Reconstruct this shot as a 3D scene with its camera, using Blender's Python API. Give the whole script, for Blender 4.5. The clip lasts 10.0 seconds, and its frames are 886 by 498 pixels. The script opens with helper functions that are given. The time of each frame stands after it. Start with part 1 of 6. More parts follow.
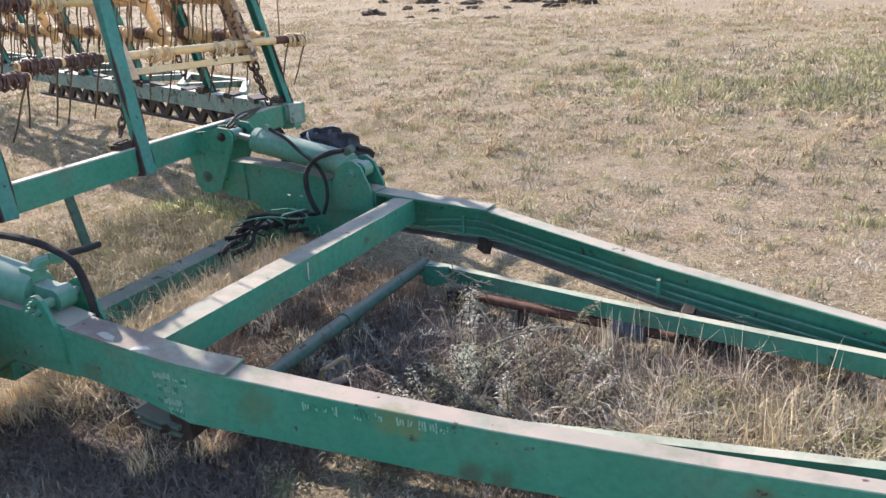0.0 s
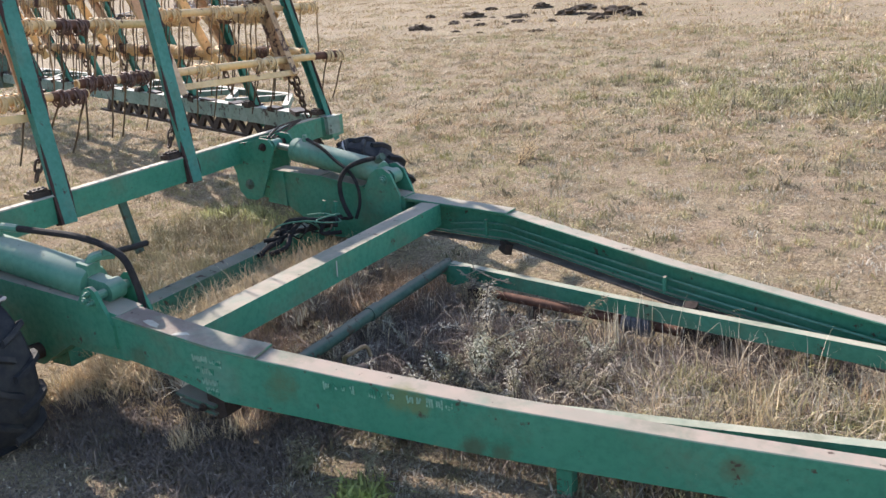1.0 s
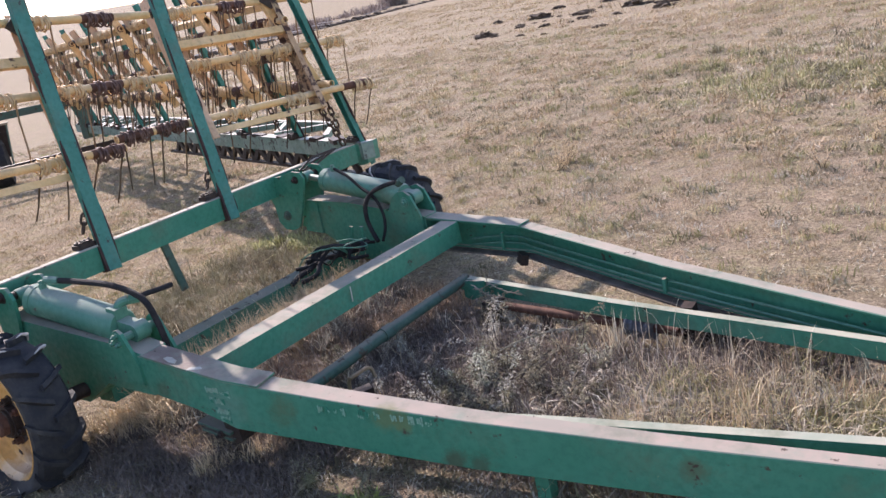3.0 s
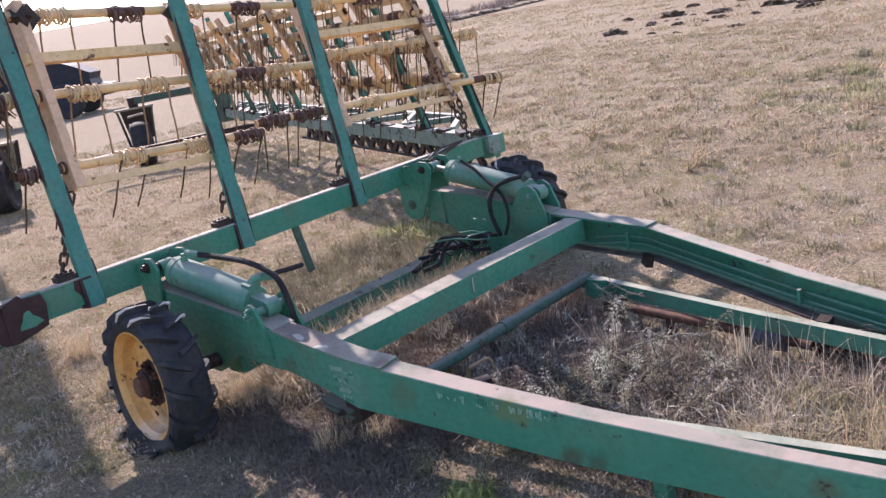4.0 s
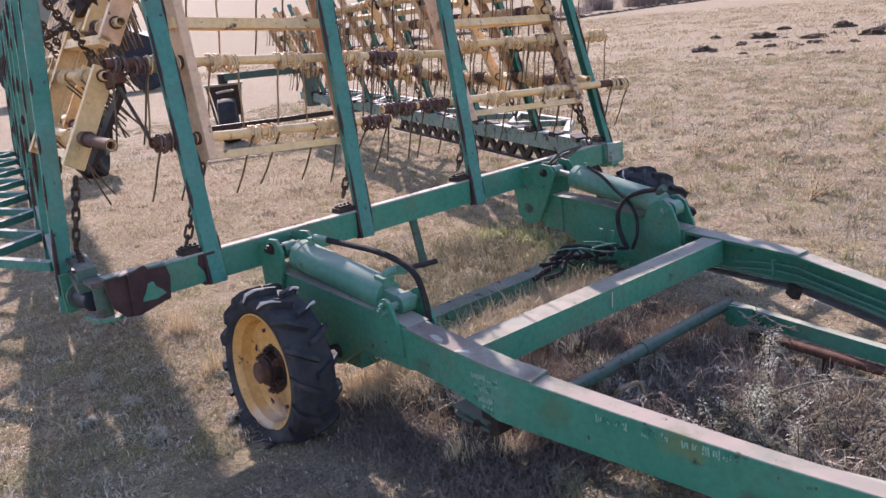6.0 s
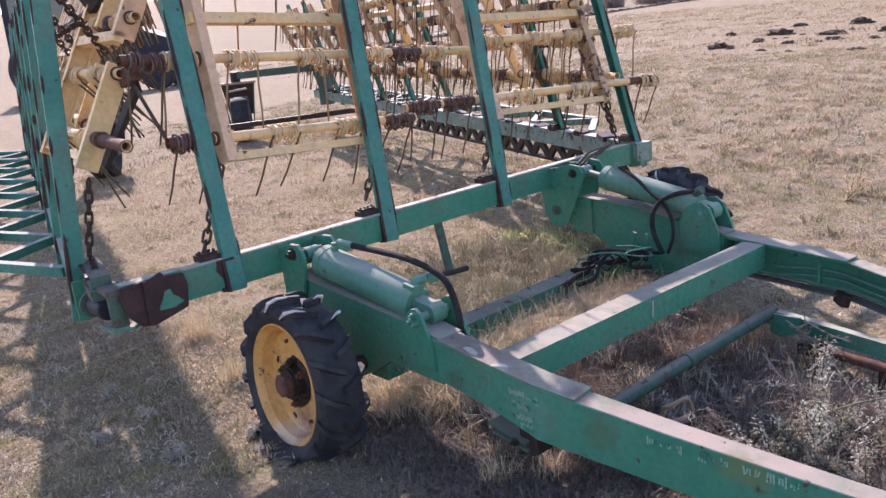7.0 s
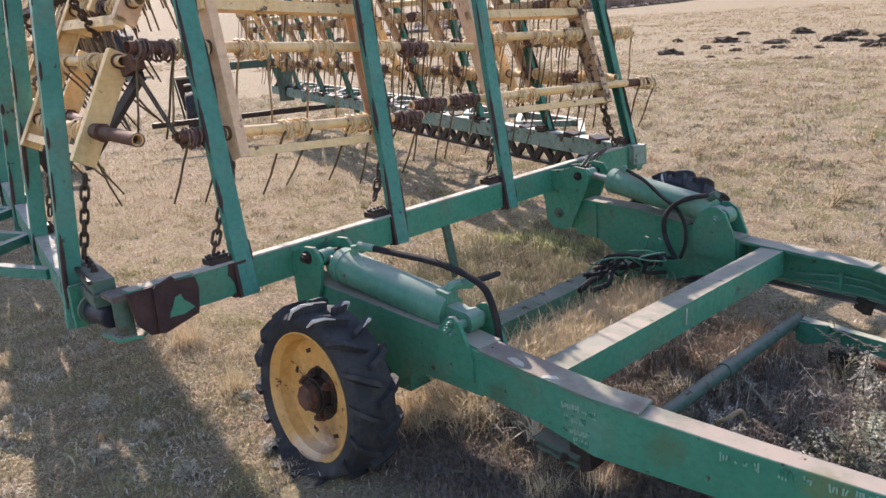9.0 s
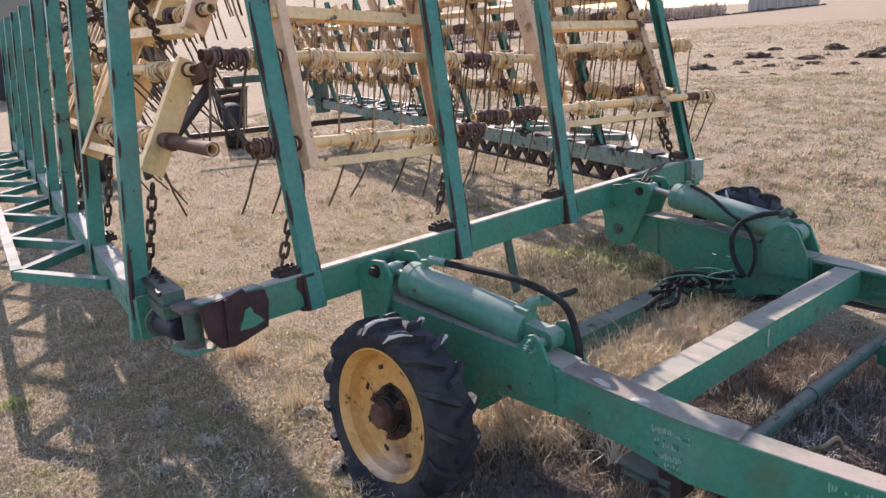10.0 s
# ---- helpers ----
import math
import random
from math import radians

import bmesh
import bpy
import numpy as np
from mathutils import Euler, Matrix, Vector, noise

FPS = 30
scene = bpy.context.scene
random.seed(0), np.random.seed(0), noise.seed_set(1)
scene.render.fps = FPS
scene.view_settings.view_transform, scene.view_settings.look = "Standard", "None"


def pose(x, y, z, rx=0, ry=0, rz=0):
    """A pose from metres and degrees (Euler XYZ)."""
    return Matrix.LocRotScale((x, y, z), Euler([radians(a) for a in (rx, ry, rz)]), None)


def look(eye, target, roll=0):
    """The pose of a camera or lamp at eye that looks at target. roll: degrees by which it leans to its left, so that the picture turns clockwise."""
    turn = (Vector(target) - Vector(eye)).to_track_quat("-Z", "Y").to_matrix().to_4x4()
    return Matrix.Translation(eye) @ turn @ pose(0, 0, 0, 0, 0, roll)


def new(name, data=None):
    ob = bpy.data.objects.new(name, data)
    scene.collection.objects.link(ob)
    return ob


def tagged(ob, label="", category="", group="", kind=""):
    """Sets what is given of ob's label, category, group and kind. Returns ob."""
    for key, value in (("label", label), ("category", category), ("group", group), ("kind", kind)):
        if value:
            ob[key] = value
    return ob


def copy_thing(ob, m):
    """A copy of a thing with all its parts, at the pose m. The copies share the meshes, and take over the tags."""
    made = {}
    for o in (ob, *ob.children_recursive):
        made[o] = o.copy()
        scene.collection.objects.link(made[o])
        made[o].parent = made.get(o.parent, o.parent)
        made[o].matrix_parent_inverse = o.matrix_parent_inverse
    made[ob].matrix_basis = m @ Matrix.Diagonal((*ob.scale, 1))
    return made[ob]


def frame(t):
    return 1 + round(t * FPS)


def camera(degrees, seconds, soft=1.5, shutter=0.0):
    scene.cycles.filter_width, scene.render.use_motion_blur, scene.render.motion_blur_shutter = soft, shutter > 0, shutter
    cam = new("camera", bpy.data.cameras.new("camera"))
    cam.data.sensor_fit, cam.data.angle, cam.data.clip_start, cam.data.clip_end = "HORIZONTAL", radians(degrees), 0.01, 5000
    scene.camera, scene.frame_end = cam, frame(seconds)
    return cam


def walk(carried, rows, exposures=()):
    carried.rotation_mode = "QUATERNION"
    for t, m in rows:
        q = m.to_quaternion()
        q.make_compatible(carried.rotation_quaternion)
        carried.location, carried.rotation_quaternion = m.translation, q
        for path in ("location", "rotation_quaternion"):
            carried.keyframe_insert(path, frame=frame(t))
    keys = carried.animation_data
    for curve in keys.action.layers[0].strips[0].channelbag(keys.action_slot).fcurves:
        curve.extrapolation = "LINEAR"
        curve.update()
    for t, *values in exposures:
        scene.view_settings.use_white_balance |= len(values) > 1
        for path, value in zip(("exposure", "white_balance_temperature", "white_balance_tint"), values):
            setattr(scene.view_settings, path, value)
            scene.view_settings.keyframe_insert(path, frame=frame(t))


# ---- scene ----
cam = camera(55.64, 10.0)
# seconds, place in metres, turn in degrees
PATH = [
    (0.0, 3.2502, -1.6360, 1.5624, 70.358, 3.409, 26.469),
    (0.5, 3.3580, -1.7159, 1.6131, 71.673, 4.921, 31.423),
    (1.0, 3.4900, -1.7961, 1.5782, 71.479, 4.530, 29.746),
    (1.5, 3.6143, -1.8106, 1.6050, 69.906, 2.765, 27.707),
    (2.0, 3.7962, -1.7149, 1.6265, 71.232, 4.938, 27.677),
    (2.5, 3.9101, -1.6586, 1.6182, 71.542, 6.872, 28.654),
    (3.0, 3.9224, -1.6665, 1.6282, 72.466, 11.036, 34.754),
    (3.2, 3.9182, -1.6662, 1.6335, 72.592, 12.098, 35.895),
    (4.3, 3.8844, -1.7339, 1.6338, 73.868, 8.858, 45.240),
    (4.5, 3.8715, -1.7420, 1.6314, 73.928, 8.365, 45.833),
    (5.0, 3.7574, -1.7899, 1.6376, 74.025, 5.823, 47.140),
    (5.5, 3.5919, -1.8661, 1.6460, 74.324, 5.629, 47.619),
    (7.0, 3.2522, -1.8041, 1.6325, 74.344, 5.913, 48.596),
    (7.5, 3.1427, -1.6853, 1.6299, 74.299, 6.320, 48.308),
    (8.0, 3.0518, -1.6512, 1.6162, 71.921, 5.367, 46.320),
    (8.5, 2.9764, -1.7855, 1.6500, 72.273, 4.566, 44.618),
    (9.0, 2.8688, -1.9642, 1.6349, 74.007, 4.315, 44.605),
    (9.5, 2.8116, -2.0472, 1.6355, 73.938, 3.283, 43.478),
    (10.0, 2.6561, -2.0570, 1.6333, 75.014, 3.969, 46.128),
]
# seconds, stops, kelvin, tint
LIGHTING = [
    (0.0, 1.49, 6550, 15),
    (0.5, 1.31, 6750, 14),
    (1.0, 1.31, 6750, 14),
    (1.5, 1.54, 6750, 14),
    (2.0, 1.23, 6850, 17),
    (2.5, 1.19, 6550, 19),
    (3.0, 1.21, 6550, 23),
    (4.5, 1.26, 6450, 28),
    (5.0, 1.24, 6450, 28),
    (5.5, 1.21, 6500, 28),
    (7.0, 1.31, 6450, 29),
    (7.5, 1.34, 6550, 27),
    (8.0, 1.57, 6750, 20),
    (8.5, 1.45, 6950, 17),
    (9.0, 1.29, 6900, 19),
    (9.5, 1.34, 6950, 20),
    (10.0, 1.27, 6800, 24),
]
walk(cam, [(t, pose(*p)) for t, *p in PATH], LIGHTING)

# ---- light ----
SUN_FROM = Vector((-0.93, 0.37, 0)).normalized()
SUN_HEIGHT = 33.0
world = bpy.data.worlds.new("sky")
scene.world = world
world.use_nodes = True
wn = world.node_tree
sky = wn.nodes.new("ShaderNodeTexSky")
sky.sky_type, sky.sun_disc = "NISHITA", False
sky.sun_elevation = radians(SUN_HEIGHT)
sky.sun_rotation = math.atan2(SUN_FROM.x, SUN_FROM.y)
sky.air_density, sky.dust_density = 1.0, 0.4
wn.links.new(sky.outputs[0], wn.nodes["Background"].inputs[0])
wn.nodes["Background"].inputs[1].default_value = 0.145
sun = bpy.data.lights.new("sun", "SUN")
sun.energy, sun.angle, sun.color = 3.95, radians(0.6), (1.0, 0.95, 0.88)
sun_dir = (SUN_FROM * math.cos(radians(SUN_HEIGHT)) + Vector((0, 0, math.sin(radians(SUN_HEIGHT)))))
new("sun", sun).matrix_world = look(sun_dir * 50, (0, 0, 0))


# ---- materials ----
def nodes_of(name, rough=0.6, metal=0.0, spec=0.4):
    m = bpy.data.materials.new(name)
    m.use_nodes = True
    nt = m.node_tree
    b = nt.nodes["Principled BSDF"]
    b.inputs["Roughness"].default_value = rough
    b.inputs["Metallic"].default_value = metal
    b.inputs["Specular IOR Level"].default_value = spec
    return m, nt, b


def noise_of(nt, vec, scale, detail=4.0, rough=0.6):
    n = nt.nodes.new("ShaderNodeTexNoise")
    n.inputs["Scale"].default_value = scale
    n.inputs["Detail"].default_value = detail
    n.inputs["Roughness"].default_value = rough
    nt.links.new(vec, n.inputs["Vector"])
    return n.outputs["Fac"]


def ramp_of(nt, fac, stops):
    r = nt.nodes.new("ShaderNodeValToRGB")
    e = r.color_ramp.elements
    while len(e) < len(stops):
        e.new(0.5)
    for k, (p, c) in zip(e, stops):
        k.position = p
        k.color = (*c, 1) if not isinstance(c, (int, float)) else (c, c, c, 1)
    nt.links.new(fac, r.inputs[0])
    return r.outputs[0]


def mix_of(nt, fac, a, b):
    m = nt.nodes.new("ShaderNodeMix")
    m.data_type = "RGBA"
    for v, s in ((fac, m.inputs[0]), (a, m.inputs[6]), (b, m.inputs[7])):
        if isinstance(v, (int, float)):
            s.default_value = v
        elif isinstance(v, tuple):
            s.default_value = (*v, 1)
        else:
            nt.links.new(v, s)
    return m.outputs[2]


def math_of(nt, op, a, b=0.0, clamp=False):
    m = nt.nodes.new("ShaderNodeMath")
    m.operation, m.use_clamp = op, clamp
    for v, s in ((a, m.inputs[0]), (b, m.inputs[1])):
        if isinstance(v, (int, float)):
            s.default_value = v
        else:
            nt.links.new(v, s)
    return m.outputs[0]


def bump_of(nt, b, height, strength=0.2, distance=0.005):
    n = nt.nodes.new("ShaderNodeBump")
    n.inputs["Strength"].default_value = strength
    n.inputs["Distance"].default_value = distance
    nt.links.new(height, n.inputs["Height"])
    nt.links.new(n.outputs[0], b.inputs["Normal"])


def place_of(nt):
    return nt.nodes.new("ShaderNodeNewGeometry").outputs["Position"]


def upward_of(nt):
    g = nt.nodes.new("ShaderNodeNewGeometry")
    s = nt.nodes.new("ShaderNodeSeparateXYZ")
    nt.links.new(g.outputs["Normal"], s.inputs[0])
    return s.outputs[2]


def painted(name, base, faded, chip, lit_dust=None, rough=0.5, chips=0.66, spec=0.35, spots=()):
    """Old machine paint: faded in patches, chipped to rust in spots, with dusty bleaching and a painted sun sheen on
    what faces up.
    spots: rust stains, each a place, its reach and its colour."""
    m, nt, b = nodes_of(name, rough, 0.0, spec)
    p = place_of(nt)
    col = mix_of(nt, ramp_of(nt, noise_of(nt, p, 3.0, 5), [(0.35, 0.0), (0.7, 1.0)]), base, faded)
    fine = noise_of(nt, p, 38.0, 3)
    col = mix_of(nt, math_of(nt, "MULTIPLY", ramp_of(nt, fine, [(0.4, 0.0), (0.75, 1.0)]), 0.45), col, tuple(c * 0.62 for c in base))
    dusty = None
    # dusty bleached tops, coloured paler still to hold the sun's sheen
    if lit_dust:
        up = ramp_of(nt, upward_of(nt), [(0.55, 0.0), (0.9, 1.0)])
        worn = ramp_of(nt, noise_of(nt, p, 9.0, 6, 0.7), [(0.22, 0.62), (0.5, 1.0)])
        tone = mix_of(nt, ramp_of(nt, noise_of(nt, p, 5.0, 4), [(0.4, 0.0), (0.62, 1.0)]), lit_dust, tuple(c * 0.82 for c in lit_dust[:1]) + tuple(c * 0.9 for c in lit_dust[1:]))
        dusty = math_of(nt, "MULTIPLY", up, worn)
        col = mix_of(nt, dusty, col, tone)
    stain = ramp_of(nt, noise_of(nt, p, 3.1, 6, 0.7), [(0.50, 0.0), (0.70, 0.7)])
    col = mix_of(nt, stain, col, tuple(0.35 * c + 0.65 * d for c, d in zip(base, (0.13, 0.085, 0.055))))
    for where, reach, tone, share in spots:
        v = nt.nodes.new("ShaderNodeVectorMath")
        v.operation = "DISTANCE"
        nt.links.new(p, v.inputs[0])
        v.inputs[1].default_value = where
        ragged = math_of(nt, "ADD", math_of(nt, "DIVIDE", v.outputs["Value"], reach), math_of(nt, "MULTIPLY", math_of(nt, "SUBTRACT", noise_of(nt, p, 11.0, 6, 0.75), 0.5), 2.6))
        col = mix_of(nt, math_of(nt, "MULTIPLY", ramp_of(nt, ragged, [(0.35, 1.0), (1.0, 0.0)]), share), col, tone)
    spot = ramp_of(nt, noise_of(nt, p, 14.0, 8, 0.68), [(chips, 0.0), (chips + 0.035, 1.0)])
    col = mix_of(nt, spot, col, chip)
    nt.links.new(col, b.inputs["Base Color"])
    gloss = ramp_of(nt, fine, [(0.3, rough - 0.12), (0.7, rough + 0.2)])
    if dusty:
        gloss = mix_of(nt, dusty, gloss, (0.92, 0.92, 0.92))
    nt.links.new(gloss, b.inputs["Roughness"])
    bump_of(nt, b, noise_of(nt, p, 60.0, 4), 0.15, 0.002)
    return m


def rusty(name, a, c, rough=0.8, metal=0.15, scale=30.0):
    m, nt, b = nodes_of(name, rough, metal, 0.3)
    p = place_of(nt)
    nt.links.new(mix_of(nt, ramp_of(nt, noise_of(nt, p, scale, 6, 0.7), [(0.35, 0.0), (0.65, 1.0)]), a, c), b.inputs["Base Color"])
    bump_of(nt, b, noise_of(nt, p, scale * 3, 4), 0.3, 0.002)
    return m


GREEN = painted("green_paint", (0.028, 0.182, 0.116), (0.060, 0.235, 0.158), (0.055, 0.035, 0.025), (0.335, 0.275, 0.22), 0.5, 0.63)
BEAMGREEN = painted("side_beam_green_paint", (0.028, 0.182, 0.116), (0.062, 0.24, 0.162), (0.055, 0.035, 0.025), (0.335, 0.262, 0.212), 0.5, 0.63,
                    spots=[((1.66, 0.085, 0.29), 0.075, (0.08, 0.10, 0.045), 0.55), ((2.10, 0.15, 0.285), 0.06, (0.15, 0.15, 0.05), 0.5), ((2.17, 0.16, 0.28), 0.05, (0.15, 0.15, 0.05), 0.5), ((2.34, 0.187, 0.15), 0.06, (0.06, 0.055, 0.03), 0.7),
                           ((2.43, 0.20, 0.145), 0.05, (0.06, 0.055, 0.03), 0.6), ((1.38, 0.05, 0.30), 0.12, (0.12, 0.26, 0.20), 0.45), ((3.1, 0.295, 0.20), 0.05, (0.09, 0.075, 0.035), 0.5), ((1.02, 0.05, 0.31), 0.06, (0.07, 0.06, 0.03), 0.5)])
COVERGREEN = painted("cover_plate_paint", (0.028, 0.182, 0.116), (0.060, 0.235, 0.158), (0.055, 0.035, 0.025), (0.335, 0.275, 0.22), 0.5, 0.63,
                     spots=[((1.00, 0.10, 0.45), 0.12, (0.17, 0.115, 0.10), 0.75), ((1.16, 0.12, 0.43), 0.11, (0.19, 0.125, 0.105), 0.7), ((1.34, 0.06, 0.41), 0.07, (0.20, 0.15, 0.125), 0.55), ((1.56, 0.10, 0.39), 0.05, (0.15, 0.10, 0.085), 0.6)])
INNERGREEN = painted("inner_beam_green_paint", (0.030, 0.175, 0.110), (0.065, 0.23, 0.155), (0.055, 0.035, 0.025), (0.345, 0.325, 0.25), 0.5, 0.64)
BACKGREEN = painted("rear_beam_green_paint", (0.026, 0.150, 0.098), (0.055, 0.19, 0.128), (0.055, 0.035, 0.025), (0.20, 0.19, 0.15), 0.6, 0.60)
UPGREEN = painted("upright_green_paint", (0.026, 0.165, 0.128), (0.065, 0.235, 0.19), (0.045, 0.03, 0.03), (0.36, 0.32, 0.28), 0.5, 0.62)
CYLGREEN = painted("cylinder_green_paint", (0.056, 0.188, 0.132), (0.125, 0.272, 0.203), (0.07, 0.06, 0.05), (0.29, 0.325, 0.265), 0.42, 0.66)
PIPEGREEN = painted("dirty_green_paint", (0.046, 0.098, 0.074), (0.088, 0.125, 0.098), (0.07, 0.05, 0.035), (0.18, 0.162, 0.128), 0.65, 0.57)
# dusty green, paled further to paint the backlit haze over the far wing
FARPAINT = painted("hazed_far_paint", (0.12, 0.21, 0.17), (0.27, 0.33, 0.28), (0.05, 0.04, 0.035), (0.58, 0.52, 0.46), 0.6, 0.57)
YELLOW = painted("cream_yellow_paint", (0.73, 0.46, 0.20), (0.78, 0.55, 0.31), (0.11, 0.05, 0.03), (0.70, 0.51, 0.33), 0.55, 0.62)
PINKISH = painted("bleached_yellow_paint", (0.66, 0.40, 0.24), (0.72, 0.48, 0.31), (0.10, 0.045, 0.03), None, 0.6, 0.62)
ORANGE = painted("orange_rim_paint", (0.62, 0.29, 0.065), (0.70, 0.40, 0.15), (0.16, 0.06, 0.03), None, 0.5, 0.62,
                 spots=[((0.42, -0.29, 0.06), 0.10, (0.16, 0.075, 0.05), 0.8), ((0.36, -0.33, 0.012), 0.12, (0.72, 0.52, 0.36), 0.7)])
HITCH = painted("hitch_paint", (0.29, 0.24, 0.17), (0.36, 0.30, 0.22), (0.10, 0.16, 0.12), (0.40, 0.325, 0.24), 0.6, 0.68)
SPRING = painted("spring_paint", (0.64, 0.42, 0.21), (0.74, 0.55, 0.33), (0.08, 0.04, 0.03), None, 0.6, 0.6)
DARKSPRING = rusty("dark_spring_steel", (0.07, 0.035, 0.035), (0.20, 0.12, 0.09), 0.65, 0.1, 40.0)
PALEWIRE = rusty("pale_tine_steel", (0.16, 0.10, 0.06), (0.34, 0.23, 0.13), 0.6, 0.15, 9.0)
BROWNED = painted("browned_bar_paint", (0.42, 0.24, 0.13), (0.60, 0.41, 0.24), (0.08, 0.04, 0.03), None, 0.65, 0.51)
RUST = rusty("rust", (0.075, 0.036, 0.026), (0.16, 0.075, 0.048))
MAROON = rusty("bare_patch", (0.032, 0.017, 0.017), (0.068, 0.034, 0.031), 0.75, 0.1, 12.0)
STEEL = rusty("dark_steel", (0.03, 0.022, 0.02), (0.065, 0.045, 0.038), 0.6, 0.4)
WIRE = rusty("tine_steel", (0.045, 0.032, 0.026), (0.16, 0.105, 0.06), 0.6, 0.3, 8.0)
CHAIN = rusty("chain_steel", (0.05, 0.035, 0.03), (0.11, 0.07, 0.05), 0.6, 0.5, 25.0)
CHROME, _n, _b = nodes_of("bright_rod", 0.38, 0.8)
_b.inputs["Base Color"].default_value = (0.33, 0.33, 0.31, 1)
COUPLING = rusty("blue_grey_steel", (0.075, 0.08, 0.095), (0.14, 0.145, 0.16), 0.7, 0.1, 20.0)
MARK = painted("stencil_paint", (0.19, 0.37, 0.28), (0.28, 0.44, 0.35), (0.022, 0.19, 0.122), None, 0.6, 0.5)
PALE = painted("pale_scuff", (0.55, 0.48, 0.44), (0.62, 0.56, 0.52), (0.3, 0.25, 0.22), None, 0.7, 0.7)
DIRTY = rusty("dirty_flange", (0.075, 0.062, 0.055), (0.15, 0.122, 0.105), 0.9, 0.0, 14.0)
# bleached paint made pale enough to pass for sunlit
LITBLEACH = painted("lit_bleached_paint", (0.36, 0.33, 0.27), (0.46, 0.41, 0.34), (0.09, 0.06, 0.05), (0.50, 0.45, 0.38), 0.7, 0.62)
HOSE = rusty("hose_rubber", (0.012, 0.011, 0.012), (0.030, 0.026, 0.026), 0.9, 0.0, 18.0)
LINE = painted("hydraulic_line_paint", (0.05, 0.17, 0.115), (0.10, 0.22, 0.16), (0.1, 0.09, 0.07), None, 0.45, 0.7)

RUBBER, nt, b = nodes_of("tyre_rubber", 0.75, 0.0, 0.3)
p = place_of(nt)
nt.links.new(mix_of(nt, ramp_of(nt, noise_of(nt, p, 11.0, 6, 0.7), [(0.42, 0.0), (0.72, 1.0)]), (0.021, 0.021, 0.025), (0.06, 0.054, 0.05)), b.inputs["Base Color"])
bump_of(nt, b, noise_of(nt, p, 90.0, 3), 0.25, 0.002)


def patches(nt, p):
    """How green and how bare the field is at a place, shared by the soil and what grows on it."""
    wide = ramp_of(nt, noise_of(nt, p, 0.42, 4, 0.6), [(0.38, 0.3), (0.62, 1.0)])
    clump = ramp_of(nt, noise_of(nt, p, 4.6, 3, 0.65), [(0.46, 0.0), (0.60, 1.0)])
    green = math_of(nt, "MULTIPLY", wide, clump)
    pink = ramp_of(nt, noise_of(nt, p, 2.3, 4, 0.65), [(0.36, 0.0), (0.58, 1.0)])
    return green, pink


def mottle(nt, p, col, deep=0.55):
    """Small clumps of darker and paler growth, a hand's width across, over softer drifts."""
    fine = ramp_of(nt, noise_of(nt, p, 13.0, 4, 0.7), [(0.36, 1.0), (0.50, 0.0)])
    drift = ramp_of(nt, noise_of(nt, p, 1.3, 4, 0.65), [(0.38, 1.0), (0.60, 0.0)])
    k = math_of(nt, "MULTIPLY", math_of(nt, "ADD", math_of(nt, "MULTIPLY", fine, 0.75), math_of(nt, "MULTIPLY", drift, 0.45), True), deep)
    return mix_of(nt, k, col, (0.16, 0.118, 0.076))


SOIL, nt, b = nodes_of("field_soil", 0.95, 0.0, 0.1)
p = place_of(nt)
green, pink = patches(nt, p)
col = mix_of(nt, ramp_of(nt, noise_of(nt, p, 7.0, 8, 0.72), [(0.32, 0.0), (0.66, 1.0)]), (0.18, 0.132, 0.086), (0.455, 0.36, 0.24))
col = mix_of(nt, math_of(nt, "MULTIPLY", pink, 0.55), col, (0.43, 0.31, 0.225))
col = mix_of(nt, math_of(nt, "MULTIPLY", green, 0.75), col, (0.30, 0.275, 0.13))
dots = ramp_of(nt, noise_of(nt, p, 46.0, 5, 0.75), [(0.40, 0.0), (0.54, 1.0)])
col = mix_of(nt, math_of(nt, "SUBTRACT", 1.0, dots), col, (0.15, 0.108, 0.075))
streak = ramp_of(nt, noise_of(nt, p, 0.55, 6, 0.7), [(0.40, 0.0), (0.62, 1.0)])
col = mix_of(nt, math_of(nt, "MULTIPLY", streak, 0.30), col, (0.27, 0.215, 0.15))
col = mottle(nt, p, col, 0.40)
nt.links.new(col, b.inputs["Base Color"])
bump_of(nt, b, noise_of(nt, p, 30.0, 8, 0.75), 0.9, 0.03)


def straw(name, dry, pale, green_tone, green_share, pink_share=0.4, deep=0.0):
    m, nt, b = nodes_of(name, 0.8, 0.0, 0.2)
    a = nt.nodes.new("ShaderNodeAttribute")
    a.attribute_name = "tint"
    p = place_of(nt)
    green, pink = patches(nt, p)
    col = mix_of(nt, a.outputs["Fac"], dry, pale)
    col = mix_of(nt, math_of(nt, "MULTIPLY", pink, pink_share), col, (0.55, 0.385, 0.28))
    col = mix_of(nt, math_of(nt, "MULTIPLY", green, green_share), col, green_tone)
    if deep:
        col = mottle(nt, p, col, deep)
    nt.links.new(col, b.inputs["Base Color"])
    t = nt.nodes.new("ShaderNodeBsdfTranslucent")
    nt.links.new(col, t.inputs[0])
    x = nt.nodes.new("ShaderNodeMixShader")
    x.inputs[0].default_value = 0.2
    nt.links.new(b.outputs[0], x.inputs[1])
    nt.links.new(t.outputs[0], x.inputs[2])
    nt.links.new(x.outputs[0], nt.nodes["Material Output"].inputs[0])
    return m


